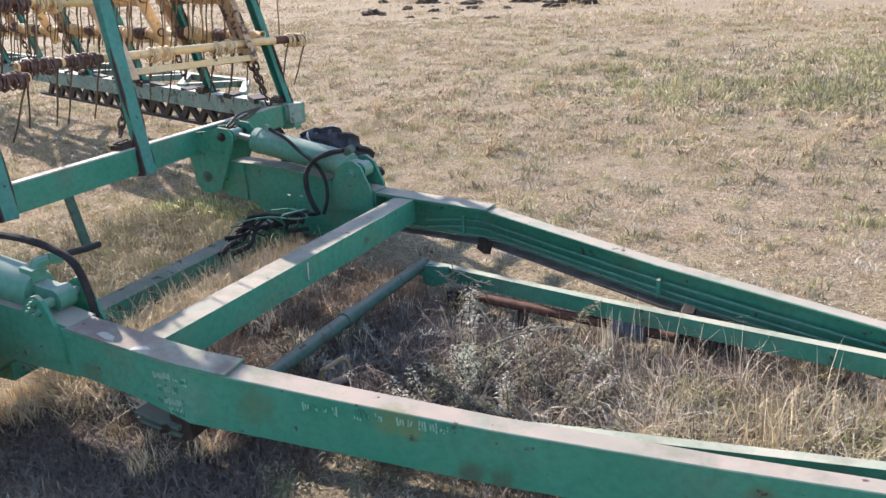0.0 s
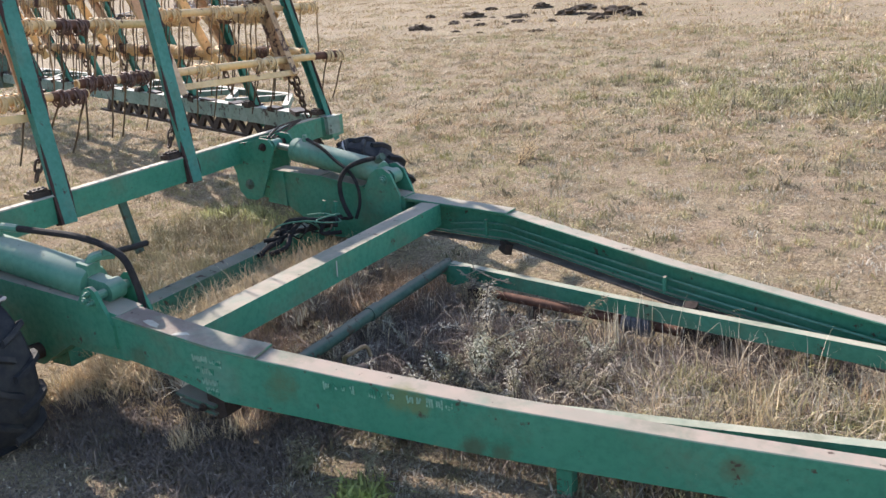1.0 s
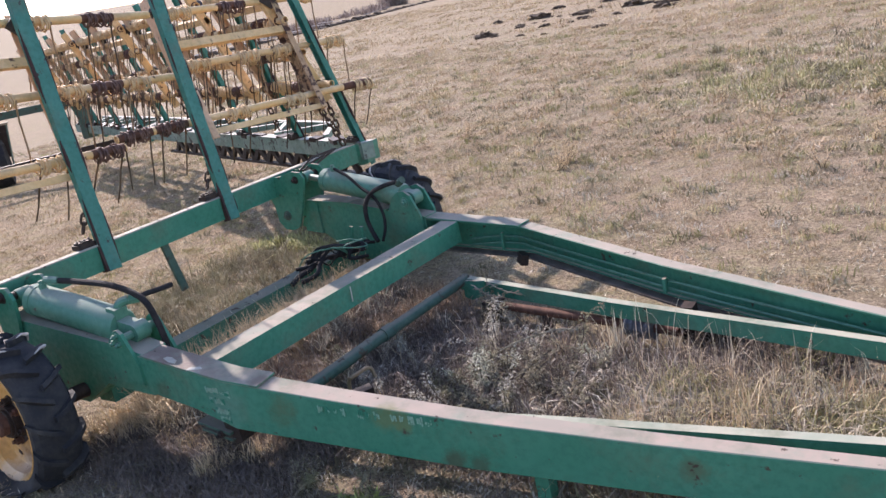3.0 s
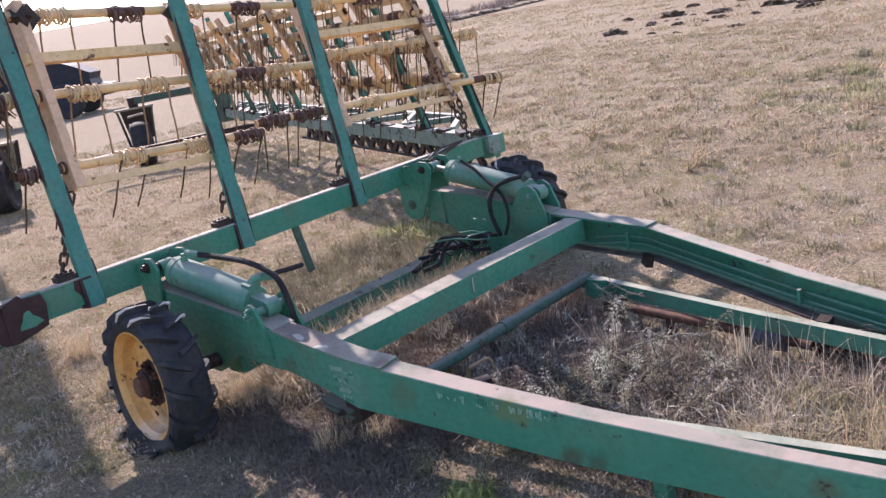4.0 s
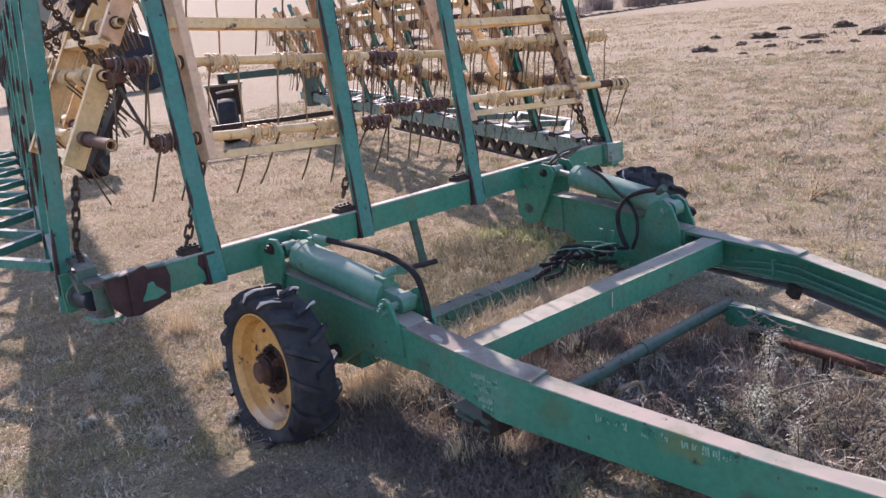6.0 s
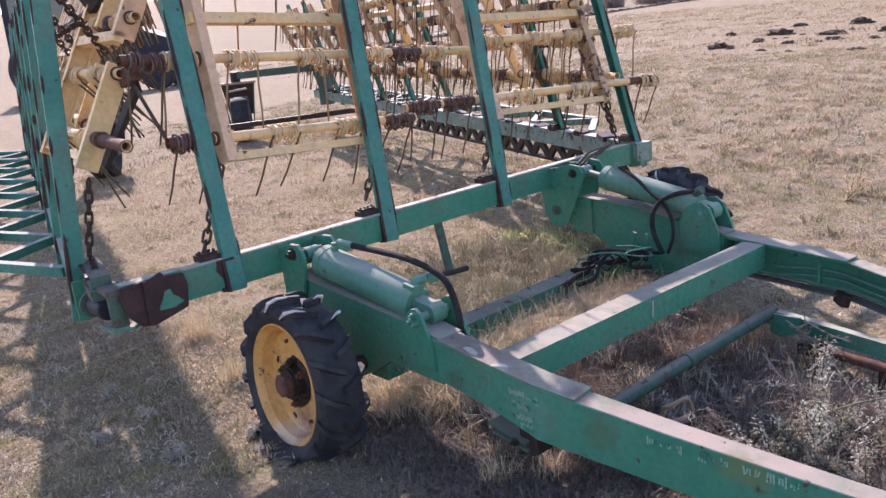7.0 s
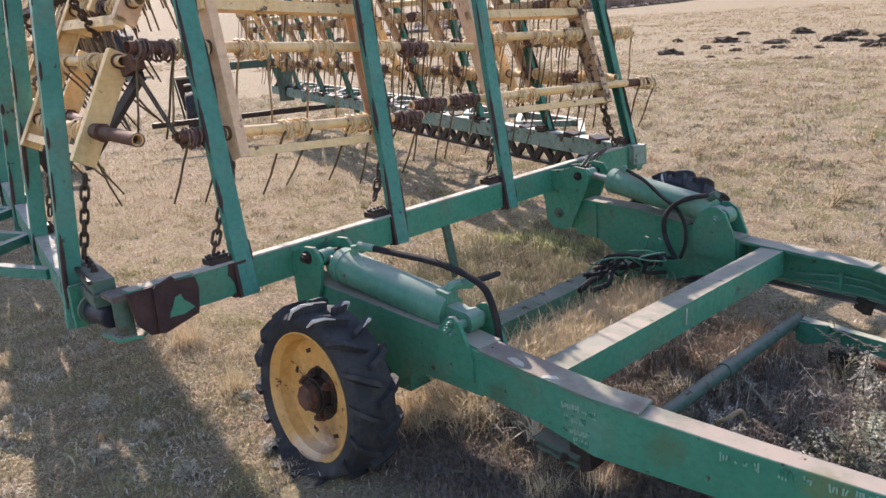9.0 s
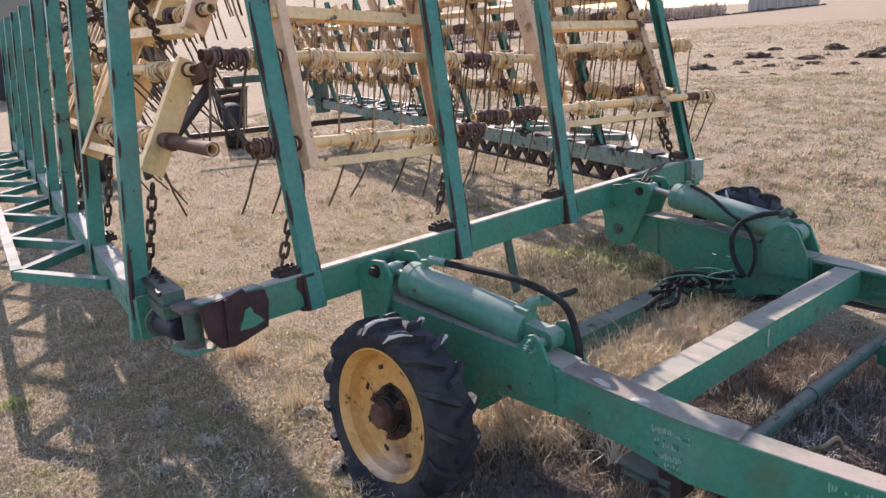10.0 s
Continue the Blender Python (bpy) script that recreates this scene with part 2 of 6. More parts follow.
STRAW = straw("short_dry_grass", (0.26, 0.185, 0.105), (0.74, 0.605, 0.41), (0.36, 0.32, 0.12), 0.6, 0.65, 0.45)
GOLD = straw("tall_dry_grass", (0.42, 0.30, 0.16), (0.74, 0.60, 0.40), (0.42, 0.38, 0.19), 0.3)
ROSY = straw("rosy_dry_grass", (0.44, 0.29, 0.20), (0.82, 0.64, 0.49), (0.46, 0.42, 0.20), 0.35, 0.1)
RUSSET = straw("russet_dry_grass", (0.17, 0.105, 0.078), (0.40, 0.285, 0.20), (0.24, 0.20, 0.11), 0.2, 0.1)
# brown thatch, its purplish tone taken from the shade beside the beam
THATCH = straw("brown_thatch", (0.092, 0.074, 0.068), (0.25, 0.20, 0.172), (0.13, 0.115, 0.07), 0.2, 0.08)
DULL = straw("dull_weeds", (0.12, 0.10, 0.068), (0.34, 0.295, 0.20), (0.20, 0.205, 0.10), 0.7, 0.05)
SILVER = straw("grey_wormwood", (0.25, 0.23, 0.175), (0.64, 0.585, 0.49), (0.29, 0.28, 0.17), 0.2, 0.25)
PALELEAF = straw("pale_sage_leaf", (0.22, 0.235, 0.15), (0.62, 0.59, 0.48), (0.28, 0.32, 0.17), 0.3, 0.1)
LEAF = straw("green_leaf", (0.13, 0.20, 0.04), (0.36, 0.44, 0.11), (0.11, 0.16, 0.04), 0.3)
WEED = straw("field_weed", (0.19, 0.185, 0.075), (0.50, 0.455, 0.25), (0.22, 0.235, 0.085), 0.5, 0.2)
GREENWEED = straw("yellow_green_weed", (0.24, 0.25, 0.10), (0.62, 0.58, 0.30), (0.30, 0.33, 0.13), 0.5, 0.05)
BRUSH = straw("bare_brush", (0.10, 0.075, 0.072), (0.34, 0.27, 0.24), (0.14, 0.13, 0.09), 0.2, 0.1)
HEADS = straw("pale_seed_heads", (0.48, 0.41, 0.30), (0.76, 0.67, 0.53), (0.52, 0.48, 0.28), 0.4, 0.2)
CLOD = rusty("dark_soil", (0.03, 0.021, 0.017), (0.12, 0.085, 0.06), 0.95, 0.0, 7.0)
BOARD, nt, b = nodes_of("grey_boards", 0.9, 0.0, 0.1)
p = place_of(nt)
info = nt.nodes.new("ShaderNodeObjectInfo")
col = mix_of(nt, info.outputs["Random"], (0.26, 0.215, 0.19), (0.52, 0.45, 0.41))
col = mix_of(nt, ramp_of(nt, noise_of(nt, p, 2.0, 5, 0.7), [(0.4, 0.0), (0.7, 0.6)]), col, (0.20, 0.17, 0.15))
nt.links.new(col, b.inputs["Base Color"])
DARKPAINT = rusty("dark_blue_paint", (0.010, 0.010, 0.018), (0.022, 0.022, 0.034), 0.6, 0.0, 2.0)
GLASS, _n, _b = nodes_of("dark_glass", 0.08, 0.0, 0.6)
_b.inputs["Base Color"].default_value = (0.03, 0.035, 0.05, 1)


# ---- building helpers ----
def thing(name, label, category, group="", at=(0, 0, 0)):
    ob = new(name)
    ob.location = at
    ob.empty_display_size = 0.2
    bpy.context.view_layer.update()
    return tagged(ob, label, category, group)


def part(name, bm, material, parent, label="", smooth=False):
    me = bpy.data.meshes.new(name)
    bmesh.ops.recalc_face_normals(bm, faces=bm.faces[:])
    if parent is not None:
        m = Matrix.Translation(-base_of(parent))
        bm.transform(m)
    bm.to_mesh(me)
    bm.free()
    me.materials.append(material)
    if smooth:
        for f in me.polygons:
            f.use_smooth = True
        me.set_sharp_from_angle(angle=radians(35))
    ob = new(name, me)
    if parent is not None:
        ob.parent = parent
    return tagged(ob, label) if label else ob


def base_of(ob):
    v = Vector(ob.location)
    while ob.parent:
        ob = ob.parent
        v += Vector(ob.location)
    return v


def frame_axes(d, up=(0, 0, 1)):
    d = Vector(d).normalized()
    u = Vector(up)
    if abs(d.dot(u)) > 0.98:
        u = Vector((1, 0, 0))
    s = d.cross(u).normalized()
    return d, s, s.cross(d).normalized()


def bevel(bm, width, seg=1, geom=None):
    e = [x for x in (geom or bm.edges) if len(x.link_faces) == 2 and x.calc_face_angle(0) > 0.5]
    bmesh.ops.bevel(bm, geom=e, offset=width, segments=seg, affect="EDGES", clamp_overlap=True)


def bar(p0, p1, w, h, up=(0, 0, 1), bm=None, round_by=0.004):
    """A straight box bar, w wide across and h high, with softly broken edges."""
    own = bmesh.new()
    p0, p1 = Vector(p0), Vector(p1)
    d, s, u = frame_axes(p1 - p0, up)
    v = []
    for q in (p0, p1):
        for a, c in ((-1, -1), (1, -1), (1, 1), (-1, 1)):
            v.append(own.verts.new(q + s * (a * w / 2) + u * (c * h / 2)))
    for f in ((3, 2, 1, 0), (4, 5, 6, 7), (0, 1, 5, 4), (1, 2, 6, 5), (2, 3, 7, 6), (3, 0, 4, 7)):
        own.faces.new([v[i] for i in f])
    if round_by:
        bevel(own, min(round_by, w * 0.3, h * 0.3))
    return merge(bm, own)


def merge(bm, own):
    if bm is None:
        return own
    me = bpy.data.meshes.new("join")
    own.to_mesh(me)
    own.free()
    bm.from_mesh(me)
    bpy.data.meshes.remove(me)
    return bm


def sweep(pts, outline, up=(0, 0, 1), bm=None, closed=True):
    """A profile, points (across, up), carried along a path with mitred turns."""
    own = bmesh.new()
    pts = [Vector(q) for q in pts]
    rings = []
    for i, q in enumerate(pts):
        d0 = (q - pts[i - 1]).normalized() if i else (pts[1] - q).normalized()
        d1 = (pts[i + 1] - q).normalized() if i + 1 < len(pts) else d0
        d, s, u = frame_axes(d0 + d1, up)
        k = 1 / max(0.3, d.dot(d1))
        rings.append([own.verts.new(q + s * (a * k) + u * c) for a, c in outline])
    n = len(outline)
    for r0, r1 in zip(rings, rings[1:]):
        for i in range(n if closed else n - 1):
            j = (i + 1) % n
            own.faces.new((r0[i], r0[j], r1[j], r1[i]))
    own.faces.new(rings[0][::-1])
    own.faces.new(rings[-1])
    return merge(bm, own)


def tube(pts, r, seg=10, bm=None, caps=True, radii=None):
    """A round tube along a path, its turns carried without twist."""
    own = bmesh.new()
    pts = [Vector(q) for q in pts]
    d, s, u = frame_axes(pts[1] - pts[0])
    rings = []
    for i, q in enumerate(pts):
        a = pts[max(0, i - 1)]
        c = pts[min(len(pts) - 1, i + 1)]
        d = (c - a).normalized()
        s = (s - d * s.dot(d)).normalized()
        u = d.cross(s)
        rr = radii[i] if radii else r
        rings.append([own.verts.new(q + s * (rr * math.cos(k * math.tau / seg)) + u * (rr * math.sin(k * math.tau / seg))) for k in range(seg)])
    for r0, r1 in zip(rings, rings[1:]):
        for i in range(seg):
            j = (i + 1) % seg
            own.faces.new((r0[i], r0[j], r1[j], r1[i]))
    if caps:
        own.faces.new(rings[0][::-1])
        own.faces.new(rings[-1])
    return merge(bm, own)


def pipe(p0, p1, r, wall=0.006, seg=16, bm=None, bore=0.06):
    """A hollow round pipe with open ends."""
    own = bmesh.new()
    p0, p1 = Vector(p0), Vector(p1)
    d, s, u = frame_axes(p1 - p0)
    rings = []
    for q, rr in ((p0 + d * bore, r - wall), (p0, r - wall), (p0, r), (p1, r), (p1, r - wall), (p1 - d * bore, r - wall)):
        rings.append([own.verts.new(q + s * (rr * math.cos(k * math.tau / seg)) + u * (rr * math.sin(k * math.tau / seg))) for k in range(seg)])
    for r0, r1 in zip(rings, rings[1:]):
        for i in range(seg):
            j = (i + 1) % seg
            own.faces.new((r0[i], r0[j], r1[j], r1[i]))
    own.faces.new(rings[0][::-1])
    own.faces.new(rings[-1])
    return merge(bm, own)


def plate(outline, thick, origin, ax, ay, bm=None, round_by=0.003):
    """A flat plate of the given outline in the axes ax, ay, thick along their normal."""
    own = bmesh.new()
    origin, ax, ay = Vector(origin), Vector(ax).normalized(), Vector(ay).normalized()
    n = ax.cross(ay).normalized()
    lo = [own.verts.new(origin + ax * a + ay * c - n * (thick / 2)) for a, c in outline]
    hi = [own.verts.new(origin + ax * a + ay * c + n * (thick / 2)) for a, c in outline]
    own.faces.new(lo[::-1])
    own.faces.new(hi)
    for i in range(len(lo)):
        j = (i + 1) % len(lo)
        own.faces.new((lo[i], lo[j], hi[j], hi[i]))
    if round_by:
        bevel(own, round_by)
    return merge(bm, own)


def bolt(at, axis, r=0.014, h=0.012, shank=0.006, bm=None):
    """A hexagon head on a washer."""
    at, axis = Vector(at), Vector(axis).normalized()
    bm = tube([at, at + axis * 0.004], r * 1.35, 12, bm)
    bm = tube([at + axis * 0.004, at + axis * (0.004 + h)], r, 6, bm)
    if shank:
        bm = tube([at + axis * (0.004 + h), at + axis * (0.016 + h)], r * 0.55, 8, bm)
    return bm


def curve_pts(ctrl, n=24):
    """Points of a smooth curve through the control points."""
    c = [Vector(q) for q in ctrl]
    c = [c[0] * 2 - c[1]] + c + [c[-1] * 2 - c[-2]]
    out = []
    per = max(2, n // (len(c) - 3))
    for i in range(1, len(c) - 2):
        for k in range(per):
            t = k / per
            a, b_, d, e = c[i - 1], c[i], c[i + 1], c[i + 2]
            out.append(0.5 * ((2 * b_) + (d - a) * t + (2 * a - 5 * b_ + 4 * d - e) * t * t + (3 * b_ - a - 3 * d + e) * t ** 3))
    out.append(c[-2])
    return out


# ---- the field ----
def hollow(x, y):
    """The gentle unevenness of the field."""
    d = math.hypot(x - 1.0, y - 1.0)
    a = 0.5 * min(1.0, 0.35 + d / 12)
    return a * (0.05 * noise.noise(Vector((x * 0.45, y * 0.45, 3.1))) + 0.03 * noise.noise(Vector((x * 1.7, y * 1.7, 8.2)))) - 0.004


def steps(lo, hi, near_lo, near_hi, fine, grow):
    out = [near_lo]
    while out[-1] < near_hi:
        out.append(out[-1] + fine)
    s = fine
    while out[-1] < hi:
        s *= grow
        out.append(out[-1] + s)
    s = fine
    while out[0] > lo:
        s *= grow
        out.insert(0, out[0] - s)
    return out


def soft(v, lo, hi):
    k = min(1.0, max(0.0, (v - lo) / (hi - lo)))
    return k * k * (3 - 2 * k)


def rise(x, y):
    """The land climbs gently far off behind the folded wings."""
    far = math.hypot(x, y)
    a = math.degrees(math.atan2(-x, y))
    if a > 150:
        return 0.0
    return soft(a, 30, 52) * 0.062 * min(255.0, max(0.0, far - 45 - 35 * (1 - soft(a, 45, 60))))


xs = steps(-2500, 2500, -4.0, 5.0, 0.1, 1.16)
ys = steps(-2500, 2500, -2.5, 6.0, 0.1, 1.16)
gv = [(x, y, (hollow(x, y) if abs(x) < 60 and abs(y) < 60 else -0.004) + rise(x, y)) for y in ys for x in xs]
nx = len(xs)
gf = [(j * nx + i, j * nx + i + 1, (j + 1) * nx + i + 1, (j + 1) * nx + i) for j in range(len(ys) - 1) for i in range(nx - 1)]
gm = bpy.data.meshes.new("ground")
gm.from_pydata(gv, [], gf)
gm.materials.append(SOIL)
gm.shade_smooth()
tagged(new("ground", gm), "dry grazed field with tan and greenish patches", "ground", kind="structure")

# ---- the drawbar frame ----
rig = thing("trailed_harrow", "weathered green steel harrow drawbar frame with toolbar, wheels and hydraulic cylinders", "farm implement", at=(1.0, 1.0, 0))


def channel(stations, side, width=(0.09, 0.09), web=0.010, flange=0.012, low=None):
    """A C-section beam; stations are x, y of the outer face with its top and bottom; side: +1 when the flanges point to +y."""
    bm = bmesh.new()
    rings = []
    for i, (x, y, zt, zb) in enumerate(stations):
        k0, k1 = max(0, i - 1), min(len(stations) - 1, i + 1)
        d = Vector((stations[k1][0] - stations[k0][0], stations[k1][1] - stations[k0][1], 0)).normalized()
        n = Vector((-d.y, d.x, 0)) * side
        q = Vector((x, y, 0))
        wt = width[0] + (width[1] - width[0]) * (x - stations[0][0]) / (stations[-1][0] - stations[0][0])
        wb = wt if low is None else low
        prof = ((0, zb), (0, zt), (wt, zt), (wt, zt - flange), (web, zt - flange), (web, zb + flange), (wb, zb + flange), (wb, zb))
        rings.append([bm.verts.new(q + n * a + Vector((0, 0, z))) for a, z in prof])
    for r0, r1 in zip(rings, rings[1:]):
        for i in range(8):
            j = (i + 1) % 8
            bm.faces.new((r0[i], r0[j], r1[j], r1[i]))
    bm.faces.new(rings[0][::-1])
    bm.faces.new(rings[-1])
    bmesh.ops.recalc_face_normals(bm, faces=bm.faces[:])
    bevel(bm, 0.003)
    return bm


NEAR = [(0.90, 0.05, 0.447, 0.282), (1.20, 0.05, 0.415, 0.245), (1.42, 0.052, 0.392, 0.192), (1.9, 0.121, 0.345, 0.16), (2.4, 0.193, 0.305, 0.125), (3.0, 0.281, 0.274, 0.108), (3.73, 0.388, 0.252, 0.092)]
FAR = [(0.70, 2.085, 0.392, 0.20), (1.66, 1.99, 0.357, 0.185), (2.58, 1.60, 0.318, 0.15), (3.84, 1.17, 0.265, 0.10)]
def strip_low(stations, w0, w1, t, side):
    """A flat flange along the foot of a beam, from w0 to w1 inside its outer face."""
    bm = bmesh.new()
    rings = []
    for i, (x, y, zt, zb) in enumerate(stations):
        k0, k1 = max(0, i - 1), min(len(stations) - 1, i + 1)
        d = Vector((stations[k1][0] - stations[k0][0], stations[k1][1] - stations[k0][1], 0)).normalized()
        n = Vector((-d.y, d.x, 0)) * side
        q = Vector((x, y, zb - 0.012))
        rings.append([bm.verts.new(q + n * a + Vector((0, 0, c))) for a, c in ((w0, 0), (w1, 0), (w1, t), (w0, t))])
    for r0, r1 in zip(rings, rings[1:]):
        for i in range(4):
            j = (i + 1) % 4
            bm.faces.new((r0[i], r0[j], r1[j], r1[i]))
    bm.faces.new(rings[0][::-1])
    bm.faces.new(rings[-1])
    return bm


beam = part("side_beam", channel(NEAR, 1, (0.105, 0.058)), BEAMGREEN, rig, "green channel beam with bleached top")
part("side_beam", channel(FAR, -1, (0.095, 0.05), low=0.02), GREEN, rig, "green channel beam with pipes along its inside")

part("lower_flange", strip_low(FAR, 0.014, 0.070, 0.010, -1), DIRTY, rig, "dirty brown lower flange")

# cover plates at the bends
def strip(stations, w, t, side):
    bm = bmesh.new()
    rings = []
    for i, (x, y, z) in enumerate(stations):
        k0, k1 = max(0, i - 1), min(len(stations) - 1, i + 1)
        d = Vector((stations[k1][0] - stations[k0][0], stations[k1][1] - stations[k0][1], 0)).normalized()
        n = Vector((-d.y, d.x, 0)) * side
        q = Vector((x, y, z))
        rings.append([bm.verts.new(q + n * a + Vector((0, 0, c))) for a, c in ((-0.006, 0), (w, 0), (w, t), (-0.006, t))])
    for r0, r1 in zip(rings, rings[1:]):
        for i in range(4):
            j = (i + 1) % 4
            bm.faces.new((r0[i], r0[j], r1[j], r1[i]))
    bm.faces.new(rings[0][::-1])
    bm.faces.new(rings[-1])
    bmesh.ops.recalc_face_normals(bm, faces=bm.faces[:])
    bevel(bm, 0.002)
    return bm


part("cover_plate", strip([(0.93, 0.05, 0.446), (1.20, 0.05, 0.417), (1.42, 0.052, 0.395), (1.58, 0.075, 0.379)], 0.105, 0.009, 1), COVERGREEN, rig, "bleached cover plate over the bend, rusting near the cross beam")
# two thin pale plates painted as sunlit patches on the cover plate
for x, y, z, turn, sc in ((1.095, 0.072, 0.4385, -0.25, 0.8), (1.245, 0.066, 0.4215, 0.5, 0.6)):
    e = Vector((math.cos(turn), math.sin(turn), -0.10))
    part("sun_patch", plate([(-0.05 * sc, -0.014), (0.01, -0.018 * sc), (0.055 * sc, -0.004), (0.03 * sc, 0.014), (-0.02, 0.017 * sc), (-0.045 * sc, 0.004)], 0.003, (x, y, z), e, (-math.sin(turn), math.cos(turn), 0), round_by=0.001), LITBLEACH, rig, "pale patch painted as a sunlit spot")
part("cover_plate", strip([(0.93, 2.062, 0.386), (1.30, 2.026, 0.372), (1.65, 1.992, 0.360)], 0.10, 0.009, -1), GREEN, rig, "bleached cover plate over the bend")

# rear boxes between toolbar and beams, and the axle webs
part("rear_box", plate([(-0.10, 0.33), (-0.10, 0.545), (0.10, 0.530), (0.76, 0.482), (0.94, 0.455), (0.94, 0.268), (0.70, 0.275), (0.61, 0.282), (0.40, 0.160), (0.20, 0.160), (0.06, 0.29)], 0.115, (0, 0.1105, 0), (1, 0, 0), (0, 0, 1)), GREEN, rig)
SLANT = Vector((0.995, -0.0995, 0))
part("rear_box", plate([(-0.14, 0.295), (-0.05, 0.468), (0.06, 0.474), (0.36, 0.462), (0.70, 0.425), (1.00, 0.398), (1.00, 0.205), (0.72, 0.15), (0.60, 0.10), (0.28, 0.10), (0.18, 0.20), (0.06, 0.262)], 0.100, (0, 2.105, 0), SLANT, (0, 0, 1)), GREEN, rig)
part("stiffener", plate([(-0.10, 0.27), (-0.035, 0.474), (0.066, 0.480), (0.066, 0.258)], 0.012, (0, 2.048, 0), SLANT, (0, 0, 1)), GREEN, rig, "welded side plate")
part("rail_flange", bar((-0.02, 2.100, 0.478), (0.38, 2.062, 0.468), 0.118, 0.010), GREEN, rig, "bleached top of the rail")
part("rail_flange", bar((0.384, 2.062, 0.467), (0.70, 2.030, 0.432), 0.118, 0.010), GREEN, rig, "bleached top of the rail")

# cross members
part("cross_beam", bar((1.148, 0.14, 0.330), (1.168, 1.94, 0.318), 0.118, 0.118, round_by=0.008), GREEN, rig, "green box beam with bleached dappled top")
part("scratch", bar((1.2275, 1.003, 0.372), (1.2270, 0.999, 0.300), 0.004, 0.004, round_by=0), PALE, rig, "pale scratch")
part("rear_cross_beam", bar((0.385, 0.14, 0.165), (0.355, 1.94, 0.160), 0.12, 0.10, round_by=0.006), BACKGREEN, rig, "dull dirty green rear cross beam")
part("cross_pipe", tube([(1.43, 0.14, 0.165), (1.43, 0.95, 0.170), (1.43, 1.64, 0.165)], 0.028, 20), PIPEGREEN, rig, "dirty green round cross pipe", smooth=True)
part("pipe_collar", tube([(1.43, 0.93, 0.170), (1.43, 1.0, 0.170)], 0.033, 20), PIPEGREEN, rig, smooth=True)
part("inner_beam", sweep([(1.40, 1.645, 0.140), (2.38, 1.40, 0.165), (3.80, 1.095, 0.202)], [(-0.020, -0.034), (0.020, -0.034), (0.020, 0.034), (-0.020, 0.034)]), INNERGREEN, rig, "slim green inner beam with bleached top")
part("inner_beam", sweep([(1.42, 0.27, 0.150), (2.60, 0.405, 0.190), (3.76, 0.56, 0.205)], [(-0.020, -0.034), (0.020, -0.034), (0.020, 0.034), (-0.020, 0.034)]), INNERGREEN, rig, "slim green inner beam with bleached top")
part("pipe_bracket", plate([(0, 0), (0.16, 0.02), (0.15, -0.06), (0.05, -0.10), (0, -0.09)], 0.012, (1.44, 1.60, 0.17), (0.97, -0.24, 0), (0, 0, 1)), GREEN, rig)

# hitch
part("hitch_beam", bar((3.835, 0.47, 0.185), (3.905, 1.22, 0.195), 0.165, 0.13, round_by=0.005), HITCH, rig, "dusty bleached hitch cross box")
part("hitch_lip", plate([(-0.075, -0.07), (0.05, -0.075), (0.065, -0.055), (0.0, -0.052), (-0.05, -0.03), (-0.058, 0.04), (-0.08, 0.045)], 0.016, (3.803, 0.358, 0.297), (1, 0, 0), (0, -0.12, 1)), HITCH, rig, "pale bent lip under the open pipe end")
part("hitch_cover", plate([(-0.075, -0.11), (0.085, -0.10), (0.10, 0.11), (-0.055, 0.11)], 0.014, (3.835, 0.50, 0.284), (1, -0.12, 0), (0, 1, -0.18)), HITCH, rig)
part("hitch_tube", pipe((3.803, 0.362, 0.297), (3.811, 0.447, 0.284), 0.060, 0.006, 24, bore=0.045), STEEL, rig, "dark open pipe end at the hitch", smooth=True)
part("hitch_pin", bolt((3.797, 0.403, 0.297), (0, -1, 0.15), 0.011, 0.02), PALE, rig)
part("hitch_block", bar((3.723, 0.405, 0.222), (3.728, 0.505, 0.222), 0.056, 0.062), HITCH, rig)
part("hitch_block", bar((3.745, 0.40, 0.165), (3.75, 0.46, 0.165), 0.05, 0.05), STEEL, rig)
part("hitch_flap", plate([(-0.042, -0.105), (0.044, -0.105), (0.048, 0.105), (-0.042, 0.105)], 0.016, (3.787, 0.770, 0.285), (1, 0.03, 0.0), (0.13, 1, 0.04)), HITCH, rig, "loose flat plate over the hitch")
part("flap_stay", bar((3.80, 0.78, 0.20), (3.80, 0.78, 0.278), 0.03, 0.06), GREEN, rig)

# stand legs and low brackets
part("stand_leg", bar((2.60, 0.30, 0.125), (2.60, 0.30, -0.02), 0.05, 0.05), GREEN, rig)
part("stand_leg", bar((2.70, 1.41, 0.20), (2.70, 1.43, -0.02), 0.06, 0.05), STEEL, rig)
part("stand_shoe", bar((2.66, 1.455, 0.04), (2.87, 1.475, 0.04), 0.11, 0.075, round_by=0.010), STEEL, rig, "dark foot of the stand leg")
part("step_bracket", bar((1.16, 0.105, 0.172), (1.35, 0.105, 0.150), 0.085, 0.012), PIPEGREEN, rig, "worn green step plate")
part("step_bracket", bar((1.165, 0.108, 0.138), (1.35, 0.108, 0.116), 0.075, 0.012), PIPEGREEN, rig, "worn green step plate")
part("step_side", plate([(-0.05, 0.055), (0.03, 0.050), (0.04, -0.035), (0.0, -0.055), (-0.045, -0.02)], 0.07, (1.352, 0.115, 0.150), (1, 0, 0), (0, 0, 1)), STEEL, rig, "dark side plate of the step")
part("step_bolt", bolt((1.30, 0.06, 0.145), (0, -1, 0), 0.012, 0.010), STEEL, rig)
part("brace", bar((-0.215, 1.055, 0.57), (-0.200, 1.100, 0.24), 0.045, 0.020), PIPEGREEN, rig, "green flat parking leg under the toolbar")
